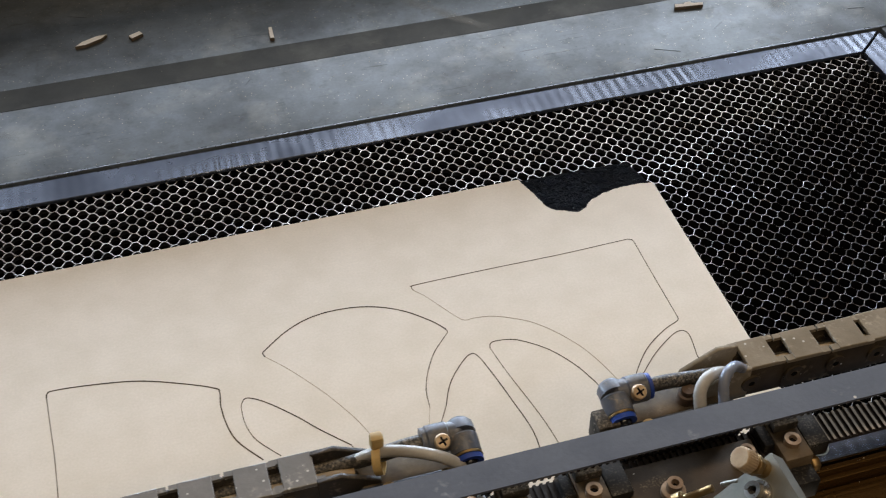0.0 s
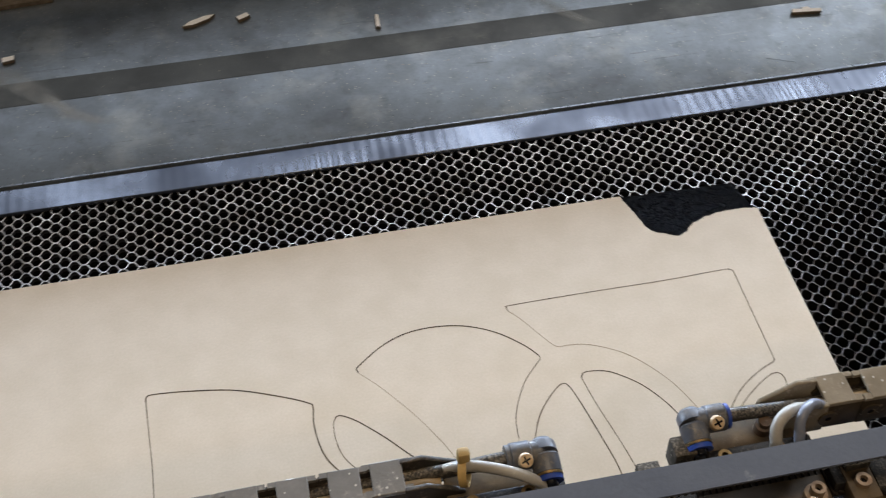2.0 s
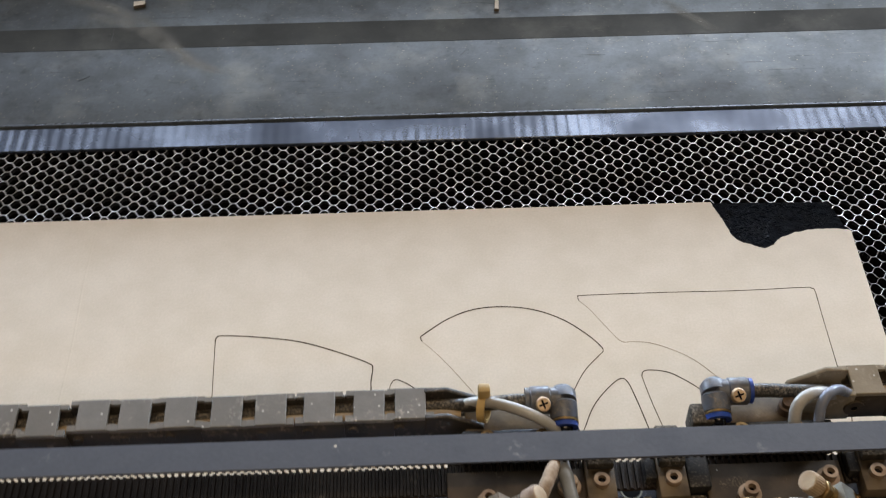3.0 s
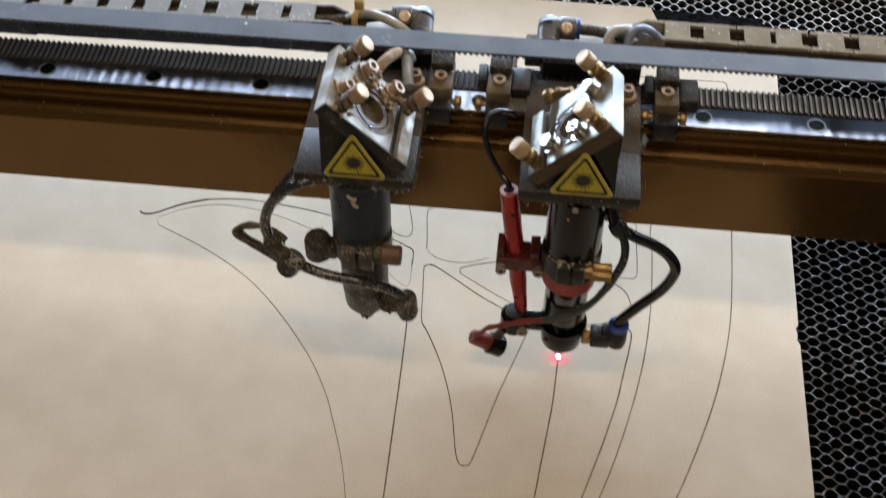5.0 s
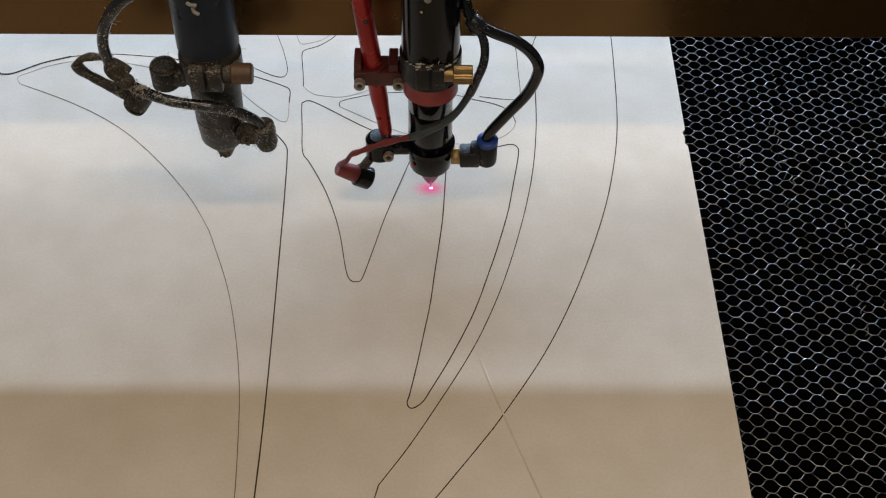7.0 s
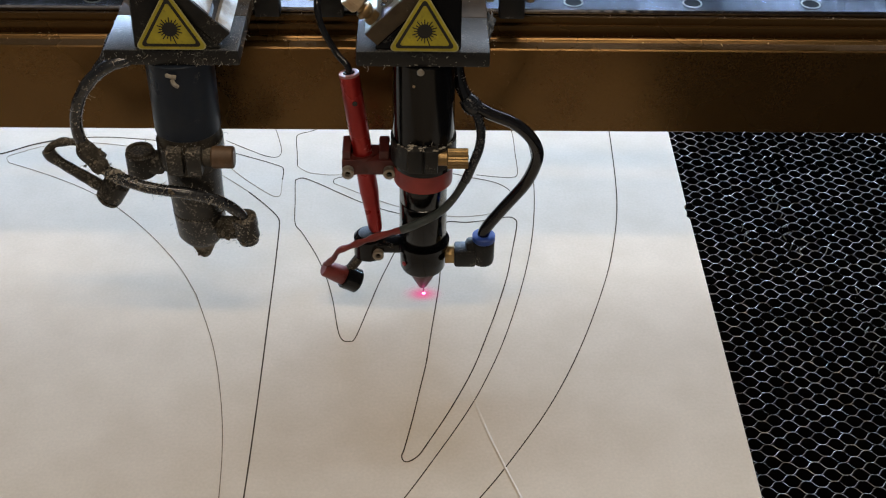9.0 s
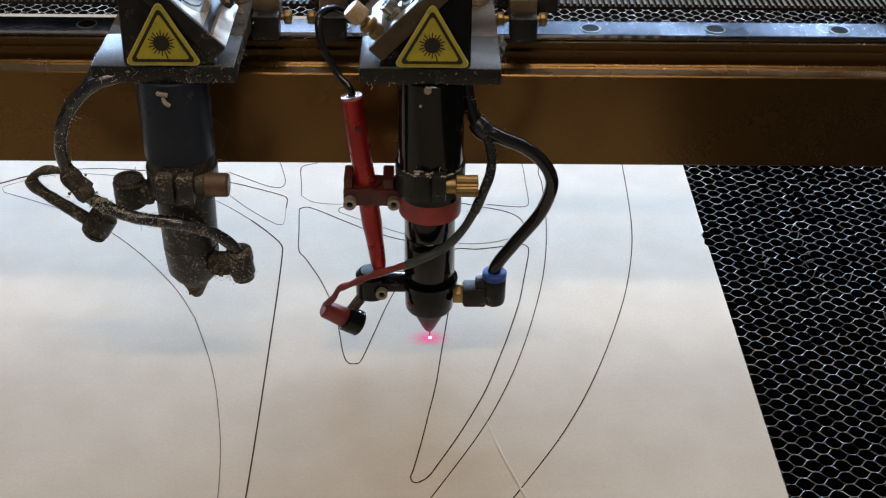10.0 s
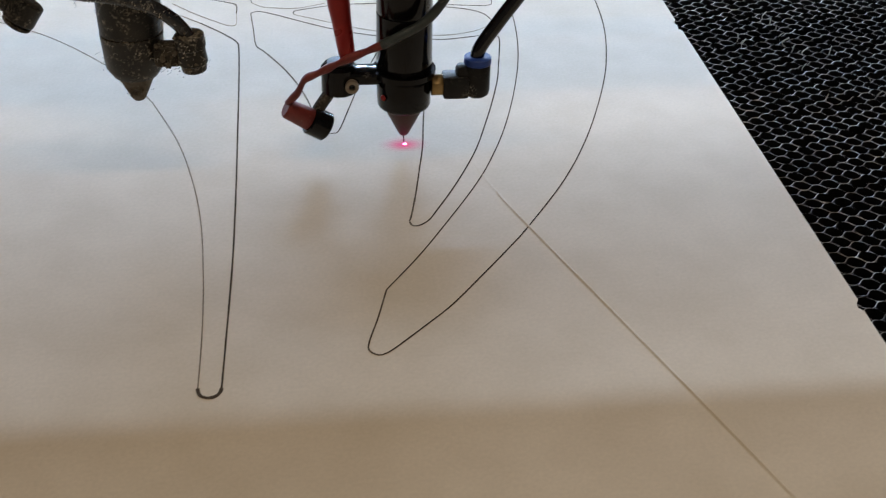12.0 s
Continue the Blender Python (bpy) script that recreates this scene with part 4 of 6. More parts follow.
def cable_chain(side, x_end, label):
    """Open cable chain along the gantry; side -1 runs to the left, +1 to the right."""
    c = thing("cable_chain", label, "cable chain", "cable chains of the gantry")
    y0, y1, z0, z1, pitch = (0.0920, 0.1086, 0.1465, 0.1612, 0.0203) if side < 0 else (0.0948, 0.1108, 0.1484, 0.1644, 0.0203)
    zb = z0 - (0.0060 if side < 0 else 0.0025)
    rng = random.Random(11 + side)
    for k in range(34):
        x = x_end + side * (k + 0.5) * pitch
        dz = -0.0042 * min(1, k / 12) if side < 0 else 0.0
        dy = 0.001 * min(1, k / 12) if side < 0 else 0.0
        half = 0.0069
        m = pose(x, dy, dz, rng.gauss(0, 0.3), rng.gauss(0, 0.4), rng.gauss(0, 0.3))
        bm = box(-half, half, y0, y1, z1 - 0.0022, z1, 0.0004, m=m)
        for ya, w in ((y0, 0.0033), (y1 - 0.0027, 0.0026)):
            box(-pitch / 2 - 0.0002, pitch / 2 + 0.0002, ya + 0.0001, ya + w, z1 - 0.0022, z1 - 0.0004, bm=bm, m=m)
        part("cross_bar", bm, CHAIN if side < 0 else CHAIN_BROWN, c, "", False)
        for ya, yb in ((y0, y0 + 0.0024), (y1 - 0.0024, y1)):
            bm = box(-0.0112, 0.0112, ya, yb, zb, z1 - 0.0022, 0.0009, m=m)
            rod((x - 0.0055, ya - 0.0006 + dy, (z0 + z1) / 2 + dz), (x - 0.0055, yb + 0.0006 + dy, (z0 + z1) / 2 + dz), 0.0024, 12, bm)
            ln = part("side_link", bm, CHAIN_SIDE if side < 0 else CHAIN_SIDE_BROWN, c)
            if side > 0 and ya == y0:
                part("pivot", disc_ring((x - 0.0055, ya - 0.0011, (z0 + z1) / 2 - 0.001), (x - 0.0055, ya - 0.0002, (z0 + z1) / 2 - 0.001), 0.0046, 0.0016, 20), CHAIN_SIDE_BROWN, ln)
                # Shade in the pivot hole, drawn as a black disc.
                part("pivot_hole", rod((x - 0.0055, ya - 0.0008, (z0 + z1) / 2 - 0.001), (x - 0.0055, ya - 0.0002, (z0 + z1) / 2 - 0.001), 0.0017, 10), FLAT_BLACK, ln)
    # pointed end bracket
    e = x_end
    for ya, yb in ((y0, y0 + 0.0024), (y1 - 0.0024, y1)):
        out = [(e + side * 0.004, zb), (e + side * 0.004, z1), (e - side * 0.006, z1 + 0.0005), (e - side * 0.022, z0 + 0.007), (e - side * 0.024, zb)]
        part("end_bracket", prism(out, ya, yb, Matrix(((1, 0, 0, 0), (0, 0, 1, 0), (0, 1, 0, 0), (0, 0, 0, 1))), bevel=0.0004), CHAIN_SIDE if side < 0 else CHAIN_BROWN, c)
    far = e + side * 0.68
    drop = -0.0042 if side < 0 else 0
    part("air_hose", hose([(far, 0.1035, z0 + 0.006 + drop), (e + side * 0.25, 0.1035, z0 + 0.006 + drop), (e + side * 0.05, 0.1035, z0 + 0.0065), (e - side * 0.004, 0.1025, z0 + 0.0085), (e - side * 0.024, 0.1010, 0.1605), (e - side * 0.034, 0.1002, 0.1626), (e - side * 0.0425, 0.1000, 0.1630)] if side > 0 else
                          [(far, 0.1035, z0 + 0.006 + drop), (e + side * 0.25, 0.1035, z0 + 0.006 + drop), (e + side * 0.05, 0.1035, z0 + 0.0065), (e - side * 0.004, 0.1025, z0 + 0.0085), (e - side * 0.024, 0.0980, 0.1625), (e - side * 0.034, 0.0967, 0.1656), (e - side * 0.0425, 0.0965, 0.1660)], 0.0032), SMOKED, c)
    part("cable", hose([(far, y0 + 0.0062, z1 - 0.0070 + drop), (e + side * 0.25, y0 + 0.0062, z1 - 0.0070 + drop), (e + side * 0.03, y0 + 0.0058, z1 - 0.0062), (e - side * 0.012, y0 + 0.0055, z1 - 0.0066)], 0.0027), CABLE_TAN, c, "tan cable")
    return c


GANTRY = gantry()
BELT_THING, UPPER, LOWER = drive_belt()
CHAINS = [cable_chain(-1, -0.146, "dusty grey open cable chain with zip-tied hose end"),
          cable_chain(1, 0.037, "dusty grey-brown open cable chain carrying an air hose")]


# ---- the two laser heads ----
S = math.sqrt(0.5)


def thumb_screw(foot, n, parent, rise=0.0160, r=0.0044, dirty=False):
    """Knurled knob on a threaded bush that stands on the plate; n is the way outwards."""
    foot, n = Vector(foot), Vector(n)
    tip = foot + n * rise
    turn = n.to_track_quat("Z", "Y").to_matrix().to_4x4()
    k = part("thumb_screw", lathe([(0, r * 0.86), (0.0006, r), (0.0058, r), (0.0067, r * 0.93), (0.0068, r * 0.88)], tip - n * 0.0068, tip, 52, knurl=0.05), KNOB_STAINED if dirty else KNOB, parent, "stained knurled thumb screw" if dirty else "pale knurled thumb screw")
    part("knob_face", lathe([(0, r * 0.84), (0.0003, r * 0.82)], tip - n * 0.0001, tip + n * 0.0002, 28), KNOB, k)
    part("bush", lathe([(0, 0.0036), (0.0030, 0.0036), (0.0032, 0.0026), (rise - 0.0072, 0.0026)], foot, tip, 18), GRIME if dirty else BRASS, k)
    part("nut", prism(hexagon(0.0043), 0.0042, 0.0072, Matrix.Translation(foot) @ turn, bevel=0.0003), OILY if dirty else BRASS, k)


def socket_screw(p, n, parent, r=0.0033, h=0.0045, mat=None, washer=False):
    p, n = Vector(p), Vector(n)
    s = part("screw", disc_ring(p, p + n * h, r, r * 0.52, 24), mat or SCREW, parent)
    part("socket", rod(p, p + n * h * 0.4, r * 0.56, 6), RUBBER, s)
    if washer:
        part("washer", disc_ring(p, p + n * 0.0014, r * 1.42, r * 0.9, 28), SCREW if mat is None else mat, s)
    return s


def holed_plate(u0, u1, v0, v1, cu, cv, r, z0, z1, m):
    """Flat plate with a round hole through it."""
    bm = bmesh.new()
    angles = sorted([2 * math.pi * i / 56 for i in range(56)] + [math.atan2(b - cv, a - cu) % (2 * math.pi) for a in (u0, u1) for b in (v0, v1)])
    rings = []
    for z in (z0, z1):
        inner, outer = [], []
        for a in angles:
            ca, sa = math.cos(a), math.sin(a)
            k = min(((u1 if ca > 0 else u0) - cu) / ca if abs(ca) > 1e-6 else 9, ((v1 if sa > 0 else v0) - cv) / sa if abs(sa) > 1e-6 else 9)
            inner.append(bm.verts.new((cu + r * ca, cv + r * sa, z)))
            outer.append(bm.verts.new((cu + k * ca, cv + k * sa, z)))
        rings.append((inner, outer))
    n = len(angles)
    (ia, oa), (ib, ob) = rings
    for a, b in ((ia, oa), (oa, ob), (ob, ib), (ib, ia)):
        for i in range(n):
            bm.faces.new((a[i], a[(i + 1) % n], b[(i + 1) % n], b[i]))
    bmesh.ops.transform(bm, matrix=m, verts=bm.verts)
    return bm


def warning_sign(parent, x, side):
    """Yellow triangle with a sunburst, on the leaning front face."""
    lean = Matrix.Translation((x, -0.0140, 0.1537)) @ pose(0, 0, 0, 90 - 4)
    w, h = 0.0156, 0.0270

    def tri(k, r, n=5):
        """Rounded triangle shrunk by k."""
        c = Vector((0, h / 3))
        pts = []
        for i, q in enumerate((Vector((-w, 0)), Vector((w, 0)), Vector((0, h)))):
            q = c + (q - c) * k
            d = (c - q).normalized()
            o = q + d * r * 2
            a0 = math.atan2(-d.y, -d.x)
            pts += [(o.x + r * math.cos(a0 + t), o.y + r * math.sin(a0 + t)) for t in (radians(-60 + 120 * j / (n - 1)) for j in range(n))]
        return pts

    s = part("warning_sign", prism(tri(1.0, 0.0016), 0.0, 0.0004, lean), YELLOW, parent, "yellow triangular laser warning sign", False)
    part("rim", prism(tri(1.05, 0.0018), -0.0002, 0.0002, lean), SIGN_RIM, s, "pale worn rim", False)
    outer, inner = tri(0.87, 0.0012), tri(0.73, 0.0009)
    bm = bmesh.new()
    ra = [[bm.verts.new((px, py, z)) for px, py in ring] for ring, z in ((outer, 0.0004), (outer, 0.00055), (inner, 0.00055), (inner, 0.0004))]
    n = len(outer)
    for a, b in zip(ra, ra[1:]):
        for i in range(n):
            bm.faces.new((a[i], a[(i + 1) % n], b[(i + 1) % n], b[i]))
    bmesh.ops.transform(bm, matrix=lean, verts=bm.verts)
    part("border", bm, STICKER_BLACK, s, "", False)
    c = (0, h * 0.345)
    bm = prism([(c[0] + 0.0033 * math.cos(t), c[1] + 0.0033 * math.sin(t)) for t in (2 * math.pi * i / 24 for i in range(24))], 0.0004, 0.0006, lean)
    for i in range(20):
        a = 2 * math.pi * i / 20
        ln = 0.0056 if i % 2 else 0.0047
        if i == 16:
            ln = 0.0072
        d, e = Vector((math.cos(a), math.sin(a))), Vector((-math.sin(a), math.cos(a))) * 0.00022
        q = Vector(c)
        pts = [q + d * 0.0026 - e, q + d * ln - e, q + d * ln + e, q + d * 0.0026 + e]
        prism([(v.x, v.y) for v in pts], 0.0004, 0.00058, lean, bm=bm)
    part("sunburst", bm, STICKER_BLACK, s, "", False)


def mirror_mount(parent, x0, side, dirty):
    """Thick 45-degree mirror plate on leaning cheeks; side +1 slopes up towards +x."""
    steel = STEEL_DUSTY if dirty else STEEL
    dark = BLACK_DIRTY if dirty else BLACK

    def X(x):
        return x0 + side * x

    def cheek(y, lean, t, name):
        m = Matrix.Translation((x0, y, 0.1525)) @ pose(0, 0, 0, 90 - lean)
        out = [(side * -0.0215, 0), (side * 0.0163, 0), (side * 0.0163, 0.0385), (side * -0.0215, 0.0014)]
        part(name, prism(out, -t, 0.0, m, bevel=0.0006), dark, parent)

    cheek(-0.0118, 6, 0.005, "front_cheek")
    cheek(0.0290, -2, 0.004, "back_cheek")
    part("side_wall", prism([(-0.006, 0.1525), (0.027, 0.1525), (0.026, 0.186), (0.002, 0.186)], X(0.0126), X(0.0162), Matrix(((0, 0, 1, 0), (1, 0, 0, 0), (0, 1, 0, 0), (0, 0, 0, 1))), bevel=0.0005), steel, parent, "bare steel side wall")
    n = Vector((-side * S, 0, S))
    u = Vector((side * S, 0, S))
    c = Vector((X(-0.004), 0.0125, 0.1725))
    rot = Matrix((u, Vector((0, 1, 0)), n)).transposed().to_4x4()
    flip = rot.determinant() < 0
    if flip:
        rot = Matrix((u, Vector((0, -1, 0)), n)).transposed().to_4x4()
    base = Matrix.Translation(c) @ rot

    def across(y0, y1):
        return (-y1, -y0) if flip else (y0, y1)

    top, end = 0.0071, 0.0290 if dirty else 0.0275
    cu, cv, hole = 0.0025, -0.0045, 0.0147
    # the plate is in two widths with a dark slot between them
    slab = part("mirror_plate", holed_plate(-0.0122, end, *across(-0.0228, 0.0192), cu, -cv if flip else cv, hole, -0.0012, top, base), steel, parent, "dusty steel mirror plate" if dirty else "milled steel mirror plate", False)
    part("lower_strip", box(-0.0245, -0.0172, *across(-0.0228, 0.0192), -0.0012, top, 0.0005, m=base), steel, slab)
    part("slot", box(-0.0173, -0.0121, *across(-0.0226, 0.0190), -0.0010, top - 0.0030, m=base), BLACK_DIRTY, slab, "dark slot")
    part("front_edge", box(-0.0247, end + 0.0002, *across(-0.0240, -0.0229), -0.0010, top - 0.0002, 0.0005, m=base), BLACK_DIRTY if dirty else PLATE_DUSTY, slab, "dark front edge")
    q = c + u * cu + Vector((0, cv, 0))
    ring = part("lens_ring", disc_ring(q, q + n * (top - 0.0004), hole - 0.0002, 0.0078, 48), OILY if dirty else GRIME, slab, "dusty mirror ring" if dirty else "dark grimy mirror ring")
    part("mirror_glass", rod(q - n * 0.0006, q + n * 0.0016, 0.0091, 32), CAKE if dirty else GLASS, ring, "dust-covered mirror" if dirty else "mirror at the bottom of its bore")
    part("ring_groove", disc_ring(q + n * (top - 0.0004), q + n * (top - 0.0002), 0.0112, 0.0104, 48), RUBBER, ring)
    for a in (0.4, 2.5, 4.6):
        e = u * math.cos(a) + Vector((0, 1, 0)) * math.sin(a)
        part("ring_screw", rod(q + e * 0.0122 + n * (top - 0.0006), q + e * 0.0122 + n * top, 0.0010, 10), RUBBER, ring)
    if dirty:
        knobs, screws = ((0.0235, 0.0130), (0.0205, -0.0185), (-0.0175, 0.0120)), ((0.0110, 0.0155), (0.0215, -0.0075), (-0.0070, 0.0155))
    else:
        knobs, screws = ((0.0215, 0.0160), (0.0215, -0.0185), (-0.0185, -0.0180)), ((0.0160, 0.0085), (0.0085, -0.0150), (-0.0085, -0.0130))
    for du, dv in knobs:
        thumb_screw(c + u * du + Vector((0, dv, 0)) + n * top, n, slab, dirty=dirty)
    for du, dv in screws:
        socket_screw(c + u * du + Vector((0, dv, 0)) + n * top, n, slab, 0.0034, 0.0062, KNOB_STAINED if dirty else None, True)
    if dirty:
        # wood dust caked round the knob feet and along the back edge
        rng, bm = random.Random(52), bmesh.new()
        for du, dv in knobs + screws + ((0.006, 0.014), (0.002, 0.010), (0.016, 0.002), (-0.003, 0.008)):
            for _ in range(9):
                p = c + u * (du + rng.gauss(0, 0.0026)) + Vector((0, dv + rng.gauss(0, 0.0026), 0)) + n * (top + abs(rng.gauss(0, 0.0018)))
                own = bmesh.new()
                bmesh.ops.create_icosphere(own, subdivisions=2, radius=rng.uniform(0.0007, 0.0017))
                for v in own.verts:
                    v.co = p + v.co * (1 + 0.5 * noise.noise(v.co * 1200 + p * 700))
                merge(bm, own)
        tagged(part("caked_dust", bm, CAKE_PALE, slab, "tan wood dust caked round the screws"), kind="stuff")
    else:
        a0 = Vector((X(-0.0205), 0.0405, 0.1655))
        lever = part("brass_latch", lathe([(0, 0.0022), (0.0008, 0.0034), (0.0046, 0.0036), (0.0054, 0.0018), (0.0175, 0.0015)], a0, (X(-0.0040), 0.0345, 0.1800), 16), BRASS, slab, "small brass latch")
        part("latch_pin", rod((X(-0.0050), 0.0350, 0.1790), (X(-0.0010), 0.0310, 0.1850), 0.0010, 10), STEEL, lever)


def carriage(parent, x0, dirty):
    dark = BLACK_DIRTY if dirty else BLACK
    part("base_plate", box(x0 - 0.0303, x0 + 0.0293, -0.0130, 0.0200, 0.1445, 0.1522, 0.0009), BASE_GREY, parent, "dusty black base plate")
    part("carriage_plate", box(x0 - 0.0303, x0 + 0.0293, 0.0201, 0.0700, 0.1445, 0.1520, 0.0007), PLATE_DUSTY, parent, "brown dusty carriage plate")
    part("slider", box(x0 - 0.029, x0 + 0.028, 0.0603, 0.0870, 0.1262, 0.1443, 0.001), dark, parent)
    part("back_bracket", box(x0 - 0.023, x0 + 0.029, 0.0765, 0.0870, 0.1455, 0.1585, 0.001), BLACK_DIRTY, parent)
    part("back_shelf", box(x0 - 0.021, x0 + 0.026, 0.0875, 0.1080, 0.1490, 0.1520, 0.0008), OILY, parent)
    for dx, y in ((-0.0130, 0.0535), (0.022, 0.060)):
        part("stud_base", lathe([(0, 0.0052), (0.0022, 0.0050), (0.0026, 0.0040)], (x0 + dx, y, 0.1520), (x0 + dx, y, 0.1546), 20), KNOB_STAINED, parent)
        socket_screw((x0 + dx, y, 0.1546), (0, 0, 1), parent, 0.0032, 0.0045, KNOB_STAINED)
    # Raised black disc that draws the dark inside of a hole.
    part("rear_boss", rod((x0 - 0.012, 0.0445, 0.1522), (x0 - 0.012, 0.0445, 0.1526), 0.0042, 20), RUBBER, parent, "dark drilled hole")
    for dx in (-0.012, 0.012):
        socket_screw((x0 + dx, 0.0818, 0.1585), (0, 0, 1), parent, 0.003, 0.003, BRASS)
    if not dirty:
        part("cable_eye", box(x0 - 0.040, x0 - 0.0305, 0.046, 0.056, 0.1462, 0.1500, 0.0008), GRIME, parent)


def belt_clamp(parent, x, dirty, hold=0):
    """Grimy block that grips the lower strand; hold: the side on which the black belt holder sits."""
    b = part("belt_clamp", box(x - 0.0064, x + 0.0064, 0.0520, 0.0755, 0.1455, 0.1560, 0.0010), OILY, parent, "grimy steel belt clamp")
    part("clamp_top", box(x - 0.0056, x + 0.0060, 0.0660, 0.0790, 0.1560, 0.1610, 0.0010), GRIME, b)
    part("clamp_foot", box(x - 0.0062, x + 0.0062, 0.0435, 0.0525, 0.1385, 0.1500, 0.0008), BLACK_DIRTY, b)
    socket_screw((x, 0.0600, 0.1560), (0, 0, 1), b, 0.0034, 0.0030, KNOB_STAINED)
    part("stop_screw", rod((x - 0.0125, 0.0545, 0.1455), (x + 0.0115, 0.0545, 0.1455), 0.0017, 14), BRASS, b)
    for a in (-0.0120, 0.0078):
        part("stop_nut", prism(hexagon(0.0036), a, a + 0.0034, Matrix.Translation((x, 0.0545, 0.1455)) @ pose(0, 0, 0, 0, 90, 0), bevel=0.0003), BRASS, b)
    if hold:
        part("belt_holder", box(*sorted((x + hold * 0.0066, x + hold * 0.0165)), 0.0565, 0.0745, 0.1470, 0.1556, 0.0012), BLACK_DIRTY, b, "black belt holder")
        part("holder_ear", box(*sorted((x - hold * 0.0115, x - hold * 0.0066)), 0.0610, 0.0745, 0.1470, 0.1566, 0.0010), BLACK_DIRTY, b)


def elbow_fitting(parent, x, side):
    """Push-in elbow behind the belt: one arm to the chain, one arm down with a blue collar."""
    y, z = (0.1000, 0.1630) if side > 0 else (0.0965, 0.1660)
    xa = x - side * 0.0092
    e = part("elbow_fitting", rod((xa, y, z), (x + side * 0.0040, y, z), 0.0056, 24, bevel=0.0012), FITTING, parent, "blue-grey push-in air elbow")
    part("barrel", rod((x - side * 0.0040, y, z), (x + side * 0.0060, y, z), 0.0062, 24, bevel=0.0010), FITTING, e)
    part("collar", disc_ring((x + side * 0.0058, y, z), (x + side * 0.0074, y, z), 0.0057, 0.0036, 22), BLUE if side > 0 else FITTING, e)
    part("knee", lathe([(0, 0.0024), (0.0010, 0.0046), (0.0030, 0.0060), (0.0075, 0.0061)], (xa, y + 0.0062, z), (xa, y - 0.002, z), 24), FITTING, e)
    part("arm", rod((xa, y - 0.0010, z), (xa, y - 0.0098, z - 0.0030), 0.0062, 24, bevel=0.001), FITTING, e)
    part("band", disc_ring((xa, y - 0.0098, z - 0.0030), (xa, y - 0.0108, z - 0.0032), 0.0063, 0.0040, 24), BRASS, e)
    part("collar", disc_ring((xa, y - 0.0108, z - 0.0032), (xa, y - 0.0130, z - 0.0037), 0.0060, 0.0038, 24), BLUE, e)
    part("screw", rod((x, y - 0.0035, z + 0.0020), (x, y - 0.0062, z + 0.0055), 0.0036, 18, r1=0.0031), KNOB, e, "cross-head screw")
    for turn in (20, 110):
        part("slot", box(-0.0020, 0.0020, -0.0004, 0.0004, 0, 0.0003, m=Matrix.Translation((x, y - 0.0062, z + 0.0055)) @ pose(0, 0, 0, 32, 0, 0) @ pose(0, 0, 0, 0, 0, turn)), RUBBER, e)
    part("down_hose", hose([(xa, y - 0.0100, z - 0.0031), (xa, y - 0.0140, z - 0.0045), (xa, y - 0.0165, z - 0.010), (xa, y - 0.0170, z - 0.018)], 0.0034), RUBBER, e)


